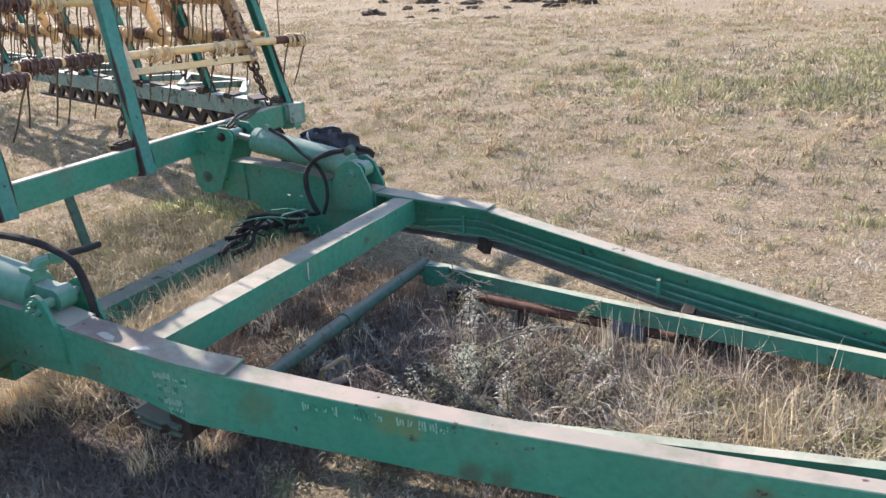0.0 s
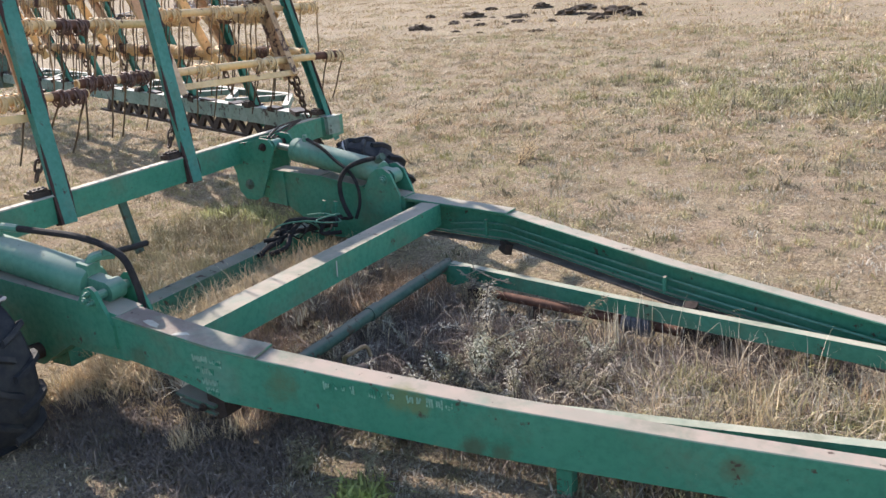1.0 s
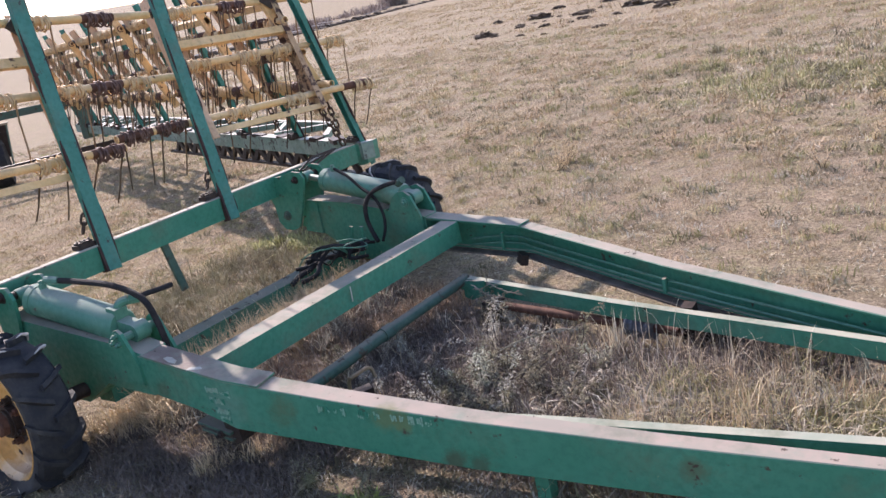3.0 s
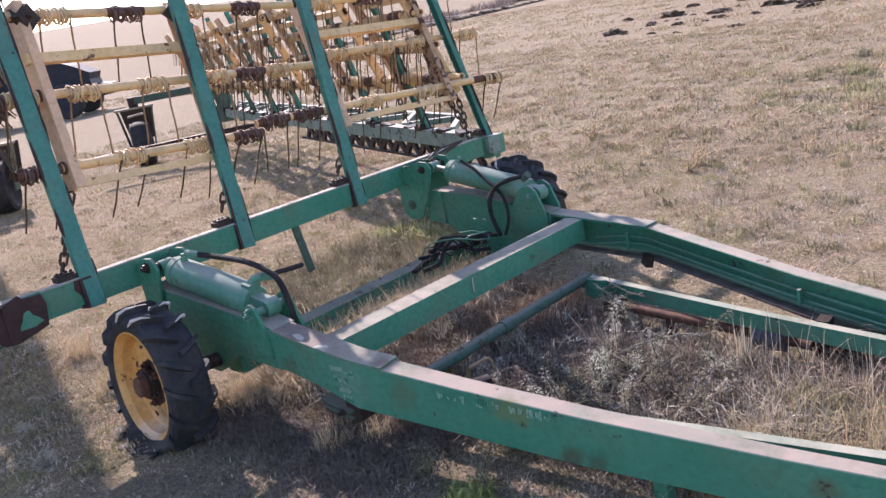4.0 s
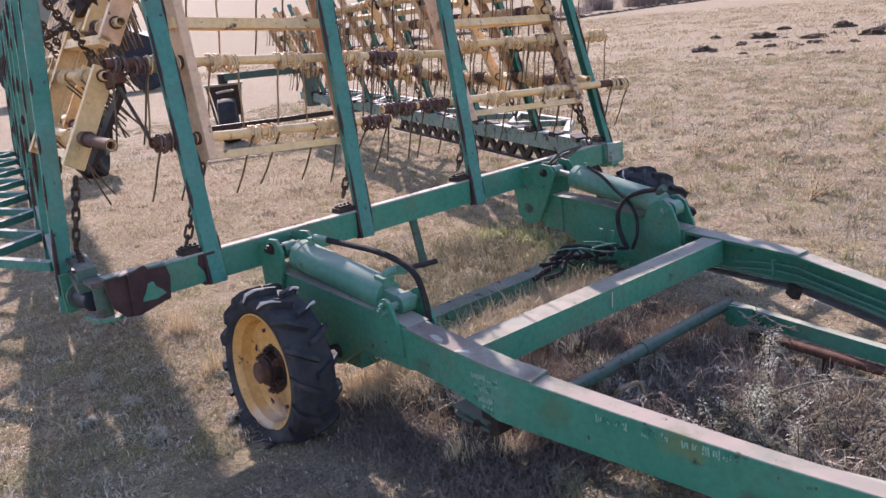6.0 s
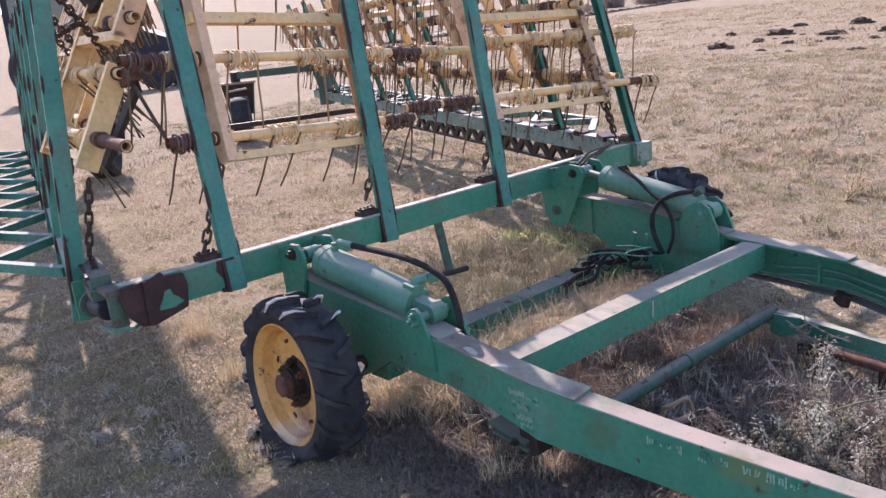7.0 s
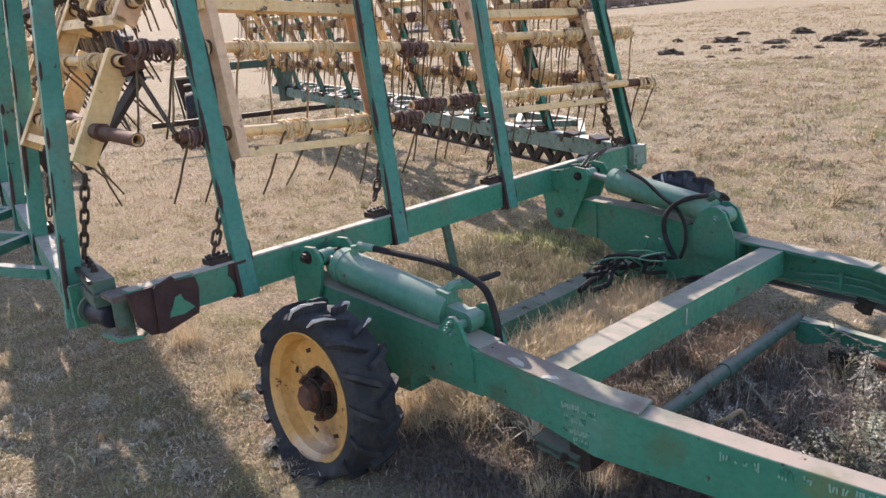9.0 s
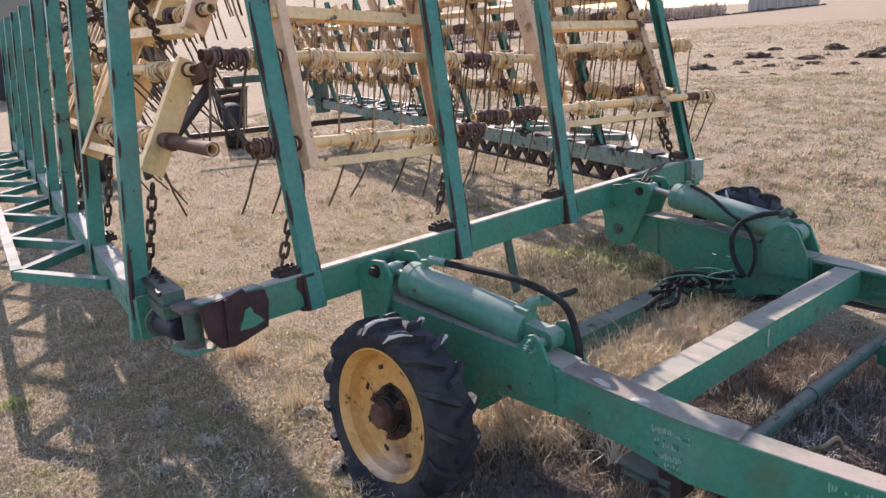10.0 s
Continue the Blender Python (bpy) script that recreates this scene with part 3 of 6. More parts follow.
part("hook_rod", tube(curve_pts([(1.645, 0.454, 0.15), (1.650, 0.454, 0.215), (1.675, 0.459, 0.235), (1.684, 0.546, 0.232), (1.704, 0.551, 0.19)], 16), 0.008, 8), PALEWIRE, rig, "bent steel hook", smooth=True)
part("hook_plate", bar((1.665, 0.424, 0.160), (1.710, 0.510, 0.160), 0.05, 0.03), STEEL, rig)
part("drop_bracket", bar((1.62, 1.93, 0.20), (1.61, 1.92, 0.145), 0.09, 0.04), STEEL, rig)

# hydraulic lines inside the far beam
for k, (dz, dy) in enumerate(((0.0, 0.0), (-0.035, 0.004))):
    q = [(1.27, 1.965, 0.262 + dz), (1.45, 1.955, 0.285 + dz), (1.62, 1.945, 0.285 + dz), (1.76, 1.89, 0.275 + dz), (2.57, 1.548, 0.245 + dz), (3.3, 1.298, 0.215 + dz), (3.76, 1.14, 0.195 + dz)]
    part("hydraulic_line", tube(curve_pts([(a, c - dy, e) for a, c, e in q], 36), 0.0055, 6), LINE, rig, smooth=True)
part("line_clip", bar((2.56, 1.530, 0.262), (2.56, 1.530, 0.196), 0.028, 0.014), GREEN, rig)
part("line_clip", bar((1.50, 1.94, 0.31), (1.50, 1.94, 0.22), 0.02, 0.012), GREEN, rig)

# ---- toolbar ----
def tx(y):
    return -0.130 - 0.04 * (y + 0.2)


part("toolbar", bar((tx(-0.62) - 0.025, -0.62, 0.629), (tx(2.86) - 0.025, 2.86, 0.581), 0.050, 0.135, round_by=0.006), GREEN, rig, "green box toolbar with bright worn top edge")
# pale strip paints the sunlit line along the bleached toolbar top
part("toolbar_top", bar((tx(-0.45) - 0.029, -0.45, 0.697), (tx(2.80) - 0.029, 2.80, 0.652), 0.046, 0.006), LITBLEACH, rig, "bleached top of the toolbar, painted sunlit")
part("toolbar_sleeve", plate([(-0.735, 0.700), (-0.602, 0.706), (-0.545, 0.702), (-0.459, 0.694), (-0.447, 0.643), (-0.462, 0.545), (-0.535, 0.526), (-0.611, 0.508), (-0.669, 0.517), (-0.712, 0.565), (-0.728, 0.632)], 0.016, (tx(-0.6) + 0.010, 0, 0), (0, 1, 0), (0, 0, 1)), MAROON, rig, "bare dark red welded sleeve plate")
part("sleeve_lap", plate([(-0.640, 0.700), (-0.560, 0.726), (-0.548, 0.712), (-0.560, 0.690), (-0.595, 0.560), (-0.61, 0.515), (-0.645, 0.52)], 0.012, (tx(-0.6) + 0.025, 0, 0), (0, 1, 0), (0, 0, 1)), MAROON, rig, "overlapping torn plate")
part("sleeve_top", bar((tx(-0.72) - 0.030, -0.725, 0.703), (tx(-0.46) - 0.030, -0.46, 0.699), 0.064, 0.008), GREEN, rig, "bleached top strip")
part("paint_rest", plate([(-0.062, -0.048), (-0.035, -0.012), (-0.018, 0.026), (0.006, 0.031), (0.016, 0.004), (0.036, -0.012), (0.058, -0.038), (0.01, -0.052)], 0.004, (tx(-0.52) + 0.021, -0.535, 0.612), (0, 1, 0), (0, 0, 1)), GREEN, rig, "last green paint on the sleeve")
part("paint_patch", plate([(-0.290, 0.692), (-0.205, 0.694), (-0.212, 0.562), (-0.262, 0.557), (-0.272, 0.61), (-0.298, 0.65)], 0.006, (tx(-0.25) + 0.001, 0, 0), (0, 1, 0), (0, 0, 1)), MAROON, rig, "bare dark red patch")
part("patch_edge", bar((tx(-0.25) - 0.008, -0.285, 0.5575), (tx(-0.25) - 0.008, -0.170, 0.556), 0.05, 0.016), MAROON, rig)
part("hinge_pin", tube([(-0.200, -0.722, 0.522), (-0.200, -0.722, 0.664)], 0.036, 22), PIPEGREEN, rig, "green vertical hinge barrel", smooth=True)
part("hinge_lug", plate([(-0.09, -0.06), (0.045, -0.055), (0.075, 0.03), (0.04, 0.07), (-0.09, 0.06)], 0.014, (-0.200, -0.722, 0.514), (1, 0, 0), (0, 1, 0)), GREEN, rig)
part("hinge_lug", plate([(-0.07, -0.045), (0.045, -0.05), (0.065, 0.06), (-0.07, 0.06)], 0.022, (-0.200, -0.722, 0.676), (1, 0, 0), (0, 1, 0)), DIRTY, rig, "worn dusty hinge top")
part("hinge_roller", tube([(-0.255, -0.742, 0.582), (-0.262, -0.742, 0.582), (-0.430, -0.738, 0.574), (-0.440, -0.738, 0.574)], 0.046, 22, radii=[0.040, 0.046, 0.046, 0.040]), DARKPAINT, rig, "dark greasy hinge roller", smooth=True)
part("roller_flange", tube([(-0.442, -0.738, 0.574), (-0.456, -0.738, 0.574)], 0.062, 22), PIPEGREEN, rig, smooth=True)
part("hinge_pin", tube([(-0.285, 2.945, 0.48), (-0.285, 2.945, 0.64)], 0.042, 20), GREEN, rig, smooth=True)

# uprights of the middle part: foot, head
UP = [((-0.100, -0.216, 0.545), (-0.360, -0.186, 2.02)), ((-0.138, 0.690, 0.535), (-0.388, 0.773, 2.02)), ((-0.165, 1.565, 0.520), (-0.432, 1.643, 2.02))]


def upright(p0, p1, facing, parent, w=0.080, deep=0.045):
    """A folded U-shaped bar, its flat face to the front."""
    p0, p1, facing = Vector(p0), Vector(p1), Vector(facing).normalized()
    d = (p1 - p0).normalized()
    s = d.cross(facing).normalized()
    n = s.cross(d).normalized()
    bm = bmesh.new()
    prof = ((-w / 2, 0), (w / 2, 0), (w / 2, -deep), (w / 2 - 0.007, -deep), (w / 2 - 0.007, -0.007), (-w / 2 + 0.007, -0.007), (-w / 2 + 0.007, -deep), (-w / 2, -deep))
    rings = [[bm.verts.new(q + s * a + n * c) for a, c in prof] for q in (p0, p1)]
    for i in range(8):
        j = (i + 1) % 8
        bm.faces.new((rings[0][i], rings[0][j], rings[1][j], rings[1][i]))
    bm.faces.new(rings[0][::-1])
    bm.faces.new(rings[1])
    bmesh.ops.recalc_face_normals(bm, faces=bm.faces[:])
    bevel(bm, 0.003)
    ob = part("upright", bm, UPGREEN, parent, "leaning green flat upright with chipped edges")
    r = random.Random(int(abs(p0.x * 971 + p0.y * 577)))
    long = (p1 - p0).length
    for sgn in (-1, 1):
        at = r.uniform(0.02, 0.15)
        while at < long - 0.1:
            run = r.uniform(0.06, 0.42)
            q0, q1 = p0 + d * at, p0 + d * min(at + run, long)
            wide = r.uniform(0.007, 0.024)
            mid = (q0 + q1) / 2
            edge = s * (sgn * (w / 2 + 0.0015)) - n * (wide * 0.5 - 0.0015)
            chip = tube([q0 + edge, q0.lerp(mid, 0.6) + edge, q1.lerp(mid, 0.5) + edge, q1 + edge], wide * 0.6, 6, radii=[0.002, wide * 0.55, wide * 0.45, 0.002])
            part("chipped_edge", chip, MAROON, ob, "bare rusted edge")
            at += run + r.uniform(0.03, 0.25)
    return ob


def clamp_at(at, n, parent):
    """The dark clamp plates and bolts behind an upright's foot."""
    at, n = Vector(at), Vector(n).normalized()
    s = n.cross(Vector((0, 0, 1))).normalized()
    bm = bar(at - s * 0.05 - Vector((0, 0, 0.006)), at + s * 0.05 - Vector((0, 0, 0.006)), 0.07, 0.026)
    bm = bar(at - s * 0.042 + Vector((0, 0, 0.012)), at + s * 0.042 + Vector((0, 0, 0.012)), 0.045, 0.012, bm=bm)
    for k in (-0.034, -0.012, 0.012, 0.034):
        bm = bolt(at + s * k + Vector((0, 0, 0.016)), (0, 0, 1), 0.007, 0.006, 0, bm=bm)
    return part("clamp", bm, STEEL, parent, "dark bolted chain clamp")


for p0, p1 in UP:
    upright(p0, p1, (1, 0, 0.15), rig)
    part("weld_lap", bar(Vector(p0) + Vector((-0.020, -0.046, 0.0)), Vector(p0) + Vector((-0.042, -0.044, 0.140)), 0.014, 0.05, up=(1, 0, 0)), MAROON, rig, "dark weld edge")
    clamp_at((p0[0] - 0.085, p0[1] - 0.085, 0.712 - 0.012 * p0[1]), (-1, 0, 0), rig)

# pin brackets of the cylinders
for y0 in (0.038, 0.215):
    part("pin_bracket", plate([(-0.13, 0.30), (-0.14, 0.66), (-0.04, 0.700), (0.028, 0.704), (0.054, 0.68), (0.072, 0.645), (0.055, 0.55), (0.014, 0.45), (0.01, 0.33)], 0.016, (0, y0, 0), (1, 0, 0), (0, 0, 1)), GREEN, rig)
for y0 in (1.998, 2.190):
    part("pin_bracket", plate([(-0.30, 0.52), (-0.30, 0.645), (-0.153, 0.66), (-0.05, 0.688), (0.021, 0.68), (0.049, 0.642), (0.04, 0.597), (-0.03, 0.43), (-0.086, 0.316), (-0.141, 0.294), (-0.218, 0.298), (-0.268, 0.353), (-0.274, 0.46)], 0.016, (0, y0, 0), (1, 0, 0), (0, 0, 1)), GREEN, rig)
part("pin_bolt", bolt((-0.018, 0.029, 0.656), (0, -1, 0), 0.022, 0.016), STEEL, rig)
part("pin", tube([(-0.02, 0.036, 0.645), (-0.02, 0.218, 0.640)], 0.02, 14), STEEL, rig)
part("pin_bolt", bolt((-0.022, 1.989, 0.634), (0, -1, 0), 0.019, 0.016), STEEL, rig)
part("pin_bolt", bolt((-0.172, 1.989, 0.395), (0, -1, 0), 0.025, 0.012), PIPEGREEN, rig)
part("pin", tube([(-0.022, 2.0, 0.632), (-0.022, 2.20, 0.632)], 0.02, 14), STEEL, rig)


def cylinder_at(rear, back, front, ahead, r, parent):
    """A hydraulic ram: rod eye, bright rod, barrel with gland and foot, and its eye at the front."""
    rear, back, front, ahead = (Vector(q) for q in (rear, back, front, ahead))
    d = (front - back).normalized()
    ram = part("hydraulic_cylinder", tube([back, back + d * 0.006, front - d * 0.02, front], r, 28, radii=[r - 0.006, r, r, r - 0.008]), CYLGREEN, parent, "dull green hydraulic cylinder barrel", smooth=True)
    side = d.cross(Vector((0, 0, 1))).normalized()
    part("gland", tube([back - d * 0.012, back + d * 0.03], r + 0.003, 28), CYLGREEN, ram, smooth=True)
    part("rod", tube([rear, back + d * 0.02], 0.02, 16), CHROME, ram, "bright piston rod", smooth=True)
    part("rod_eye", tube([rear - side * 0.035, rear + side * 0.035], 0.036, 20), CYLGREEN, ram, smooth=True)
    part("foot", bar(front - d * 0.01, ahead, 0.06, 0.07), CYLGREEN, ram)
    part("front_eye", tube([ahead - side * 0.036, ahead + side * 0.036], 0.042, 22), CYLGREEN, ram, smooth=True)
    port = back + d * 0.075 + Vector((0, 0, r))
    bm = tube([port - Vector((0, 0, 0.01)), port + Vector((0, 0, 0.02))], 0.018, 12)
    part("port", tube([port + Vector((0, 0, 0.018)), port + Vector((0, 0, 0.036))], 0.014, 6, bm), CYLGREEN, ram)
    return ram


cylinder_at((-0.025, 0.128, 0.632), (0.095, 0.135, 0.610), (0.715, 0.145, 0.524), (0.810, 0.147, 0.508), 0.074, rig)
cylinder_at((-0.020, 2.095, 0.628), (0.165, 2.085, 0.603), (0.815, 2.025, 0.508), (0.885, 2.02, 0.495), 0.070, rig)

# gussets that hold the front ends of the cylinders
for y0 in (0.045, 0.225):
    part("gusset", plate([(0.712, 0.316), (0.738, 0.485), (0.784, 0.540), (0.802, 0.552), (0.828, 0.558), (0.852, 0.543), (0.915, 0.41), (0.912, 0.318)], 0.015, (0, y0, 0), (1, 0, 0), (0, 0, 1)), GREEN, rig)
for y0 in (2.042, 2.180):
    part("gusset", plate([(0.722, 0.283), (0.730, 0.44), (0.775, 0.515), (0.825, 0.546), (0.872, 0.555), (0.919, 0.527), (0.973, 0.414), (0.989, 0.285)], 0.015, (0, y0, 0), SLANT, (0, 0, 1)), GREEN, rig)
part("pin_bolt", bolt((0.806, 0.037, 0.506), (0, -1, 0), 0.016, 0.014), CYLGREEN, rig)
part("pin_bolt", bolt((0.818, 0.037, 0.532), (0, -1, 0), 0.011, 0.012), CYLGREEN, rig)
part("pin_bolt", bolt((0.832, 0.037, 0.498), (0, -1, 0), 0.011, 0.012), CYLGREEN, rig)
part("front_pin", tube([(0.812, 0.04, 0.508), (0.812, 0.235, 0.508)], 0.018, 12), CYLGREEN, rig)
part("front_pin", bolt((0.868, 1.948, 0.487), (0, -1, 0), 0.022, 0.014), CYLGREEN, rig)

# hoses
part("hose", tube(curve_pts([(0.185, 0.150, 0.708), (0.26, 0.17, 0.700), (0.396, 0.19, 0.692), (0.60, 0.19, 0.690), (0.757, 0.19, 0.668), (0.857, 0.19, 0.625), (0.900, 0.19, 0.530), (0.912, 0.19, 0.45), (0.910, 0.19, 0.37)], 40), 0.0138, 10), HOSE, rig, "black rubber hydraulic hose", smooth=True)
part("hose_fitting", tube(curve_pts([(0.758, 0.225, 0.622), (0.750, 0.27, 0.622), (0.735, 0.34, 0.610), (0.72, 0.42, 0.60)], 16), 0.012, 10), HOSE, rig, smooth=True)
part("hose_ferrule", tube([(0.185, 0.150, 0.708), (0.262, 0.170, 0.700)], 0.0175, 10), CYLGREEN, rig, "pale hose ferrule", smooth=True)
part("port_block", bar((0.668, 0.144, 0.592), (0.728, 0.146, 0.583), 0.062, 0.046, round_by=0.012), CYLGREEN, rig, "pale green port block")
part("hose_fitting", tube(curve_pts([(0.705, 0.148, 0.60), (0.715, 0.160, 0.622), (0.735, 0.19, 0.628)], 10), 0.020, 10), CYLGREEN, rig, smooth=True)
part("fitting_nut", tube([(0.735, 0.19, 0.628), (0.756, 0.228, 0.622)], 0.022, 6), CYLGREEN, rig, "bright hose nut")
part("hose", tube(curve_pts([(0.80, 1.99, 0.600), (0.73, 1.96, 0.588), (0.65, 1.93, 0.555), (0.60, 1.91, 0.49), (0.595, 1.90, 0.41), (0.63, 1.88, 0.34), (0.69, 1.85, 0.28)], 36), 0.0135, 10), HOSE, rig, "black rubber hydraulic hose", smooth=True)
part("hose", tube(curve_pts([(0.26, 2.07, 0.675), (0.40, 2.02, 0.640), (0.52, 1.985, 0.575), (0.64, 1.95, 0.52), (0.700, 1.93, 0.44), (0.715, 1.91, 0.35), (0.70, 1.88, 0.27)], 30), 0.0095, 8), HOSE, rig, "black rubber hydraulic hose", smooth=True)
part("hose_fitting", tube([(0.80, 2.0, 0.585), (0.85, 1.99, 0.612)], 0.022, 8), PIPEGREEN, rig)
part("hose", tube(curve_pts([(0.66, 1.80, 0.30), (0.55, 1.78, 0.27), (0.45, 1.70, 0.30), (0.43, 1.60, 0.29), (0.46, 1.50, 0.24), (0.445, 1.42, 0.228), (0.44, 1.34, 0.20)], 40), 0.016, 8), HOSE, rig, smooth=True)
part("hose", tube(curve_pts([(0.60, 1.82, 0.25), (0.52, 1.70, 0.25), (0.50, 1.56, 0.27), (0.53, 1.46, 0.22), (0.48, 1.38, 0.20)], 30), 0.014, 8), HOSE, rig, smooth=True)
part("loose_wire", tube(curve_pts([(0.46, 1.62, 0.30), (0.56, 1.60, 0.33), (0.66, 1.66, 0.31), (0.70, 1.74, 0.30), (0.62, 1.72, 0.34), (0.50, 1.70, 0.33)], 26), 0.004, 6), LINE, rig, smooth=True)
for k in range(7):
    r = random.Random(620 + k)
    q = [Vector((0.42 + 0.05 * j + r.uniform(-0.05, 0.05), 1.50 + 0.05 * j + r.uniform(-0.06, 0.06), 0.245 + r.uniform(-0.02, 0.09))) for j in range(6)]
    part("loose_wire", tube(curve_pts(q, 30), 0.0045 if k < 4 else 0.011, 6), HOSE if k != 3 else LINE, rig, smooth=True)
for x0 in (0.52, 0.60):
    part("line_stub", bar((x0, 1.80, 0.26), (x0 + 0.03, 1.80, 0.39), 0.012, 0.02), GREEN, rig)


# ---- wheels ----
def wheel_at(centre, n, flat, parent):
    """A small tractor-tread wheel; n points outwards, flat: the height under which the soft tyre is pressed flat."""
    n = Vector(n).normalized()
    c = Vector(centre)
    e1 = n.cross(Vector((0, 0, 1))).normalized()
    e2 = e1.cross(n).normalized()

    def at(a, r, w):
        return c + e1 * (r * math.cos(a)) + e2 * (r * math.sin(a)) + n * w

    def lathe(prof, seg=56, bm=None):
        own = bmesh.new()
        rows = [[own.verts.new(at(k * math.tau / seg, r, w)) for r, w in prof] for k in range(seg)]
        for k in range(seg):
            r0, r1 = rows[k], rows[(k + 1) % seg]
            for i in range(len(prof) - 1):
                own.faces.new((r0[i], r0[i + 1], r1[i + 1], r1[i]))
        return merge(bm, own)

    def press(bm):
        for v in bm.verts:
            if v.co.z < flat + 0.05:
                k = flat + 0.05 - v.co.z
                v.co.z = flat + 0.05 - 0.05 * (1 - math.exp(-k / 0.05))
                out = (v.co - c).dot(n) + 0.075
                v.co += n * (out * 0.9 * min(1, k / 0.1))
        return bm

    # w runs inwards from the rim's outer flange at 0
    body = [(0.248, 0.004), (0.262, 0.014), (0.285, 0.024), (0.308, 0.022), (0.326, 0.006), (0.334, -0.03), (0.337, -0.075), (0.334, -0.12), (0.326, -0.156), (0.308, -0.172), (0.285, -0.174), (0.262, -0.164), (0.248, -0.154)]
    wh = part("wheel", press(lathe(body)), RUBBER, parent, "worn dark tyre on an orange rim, nearly flat", smooth=True)
    lugs = bmesh.new()
    worn = []
    for k in range(16):
        for sgn in (1, -1):
            a0 = (k + (0.5 if sgn > 0 else 0)) * math.tau / 16
            path = [(0.298, 0.100), (0.322, 0.092), (0.334, 0.072), (0.3365, 0.038), (0.337, -0.008)]
            prev = None
            for i, (r, w) in enumerate(path):
                a = a0 + 0.06 * i
                half = 0.040 if i else 0.03
                h = (0.012, 0.022, 0.026, 0.026, 0.026)[i]
                ww = -0.075 + sgn * w
                grow = sgn * (0.012 if i < 2 else 0)
                ring = [lugs.verts.new(at(a - half, r - 0.006, ww)), lugs.verts.new(at(a + half, r - 0.006, ww)), lugs.verts.new(at(a + half * 0.72, r + h, ww + grow)), lugs.verts.new(at(a - half * 0.72, r + h, ww + grow))]
                if prev:
                    for m in range(4):
                        q = (m + 1) % 4
                        lugs.faces.new((prev[m], prev[q], ring[q], ring[m]))
                prev = ring
                if math.sin(a0) > 0.72 and i < 4 and (k + (sgn > 0)) % 3:
                    worn.append((a + half * (0.72 if math.cos(a0) < 0.2 else -0.72), r + h, ww + grow, i, (k, sgn)))
            lugs.faces.new(prev)
    part("tread", press(lugs), RUBBER, wh, "worn lugged tread with pale edges")
    for key in sorted({q[4] for q in worn}):
        run = [q for q in worn if q[4] == key]
        edge = tube([at(q[0], q[1] - 0.002, q[2]) for q in run], 0.008, 6, radii=[0.003, 0.008, 0.0055, 0.002])
        part("worn_edge", edge, PALE, wh, "pale cracked lug edge")
    rim = [(0.254, 0.004), (0.256, 0.012), (0.250, 0.014), (0.242, 0.006), (0.236, -0.006), (0.226, -0.014), (0.222, -0.045), (0.214, -0.060), (0.180, -0.064), (0.150, -0.058), (0.060, -0.058), (0.0001, -0.058)]
    rm = part("rim", lathe(rim), ORANGE, wh, "faded orange dished rim", smooth=True)
    part("rim_back", lathe([(0.254, -0.154), (0.236, -0.15), (0.222, -0.10), (0.222, -0.05)]), ORANGE, wh, smooth=True)
    hb = bmesh.new()
    for r0, w0, w1 in ((0.104, -0.062, -0.054), (0.070, -0.056, -0.02), (0.062, -0.02, -0.008)):
        hb = tube([c + n * w0, c + n * w1], r0, 22, hb)
    part("hub", hb, STEEL, wh, "dark hub")
    part("hub_cap", tube([c - n * 0.02, c + n * 0.018, c + n * 0.026], 0.050, 8, radii=[0.052, 0.050, 0.040]), RUST, wh, "rusty hub cap")
    for k in range(6):
        part("wheel_bolt", bolt(at(k * math.tau / 6 + 0.4, 0.088, -0.054), n, 0.017, 0.022), STEEL if k % 2 else RUST, wh)
    # solid dark plates painted as the shaded holes of the rim
    for k in range(8):
        a = k * math.tau / 8 + 0.3
        q = at(a, 0.172, -0.0615)
        part("rim_slot", plate([(-0.013, -0.007), (0.014, -0.010), (0.015, 0.006), (-0.010, 0.009)], 0.006, q, e1 * -math.sin(a) + e2 * math.cos(a), e1 * math.cos(a) + e2 * math.sin(a)), MAROON, wh)
    part("axle", tube([c - n * 0.06, c - n * 0.41], 0.034, 16), STEEL, wh, smooth=True)
    return wh


wheel_at((0.389, -0.325, 0.258), (-0.035, -0.993, 0.085), -0.012, rig)
wheel_at((0.40, 2.47, 0.262), (0.02, 0.996, 0.06), -0.012, rig)

# stencilled marks that cannot be read any more
def mark_at(x, y, z, high, k):
    """One worn letter: two or three thin upright strokes."""
    r = random.Random(k)
    for m in range(r.randint(2, 3)):
        h = high * r.uniform(0.45, 1.0)
        part("mark", bar((x + 0.009 * m, y, z + r.uniform(-0.2, 0.2) * (high - h)), (x + 0.009 * m + 0.005, y + 0.0006, z), 0.003, h, round_by=0), MARK, rig, "faded stencil mark")


for x0, x1, z0 in ((1.30, 1.37, 0.348), (1.385, 1.425, 0.342), (1.31, 1.40, 0.305), (1.33, 1.41, 0.262), (1.345, 1.41, 0.228)):
    for k in range(3):
        mark_at(x0 + (x1 - x0) * k / 3, 0.0490, z0, 0.030, int(z0 * 1000) + k)
for k, wd in enumerate((1, 1, 1, 1, 0, 1, 1, 1, 0, 1, 1, 1, 1, 1)):
    if wd:
        x0 = 1.83 + k * 0.033
        mark_at(x0, 0.052 + (x0 - 1.42) * (0.336 / 2.31) - 0.0025, 0.310 - (x0 - 1.83) * 0.045, 0.033, k)


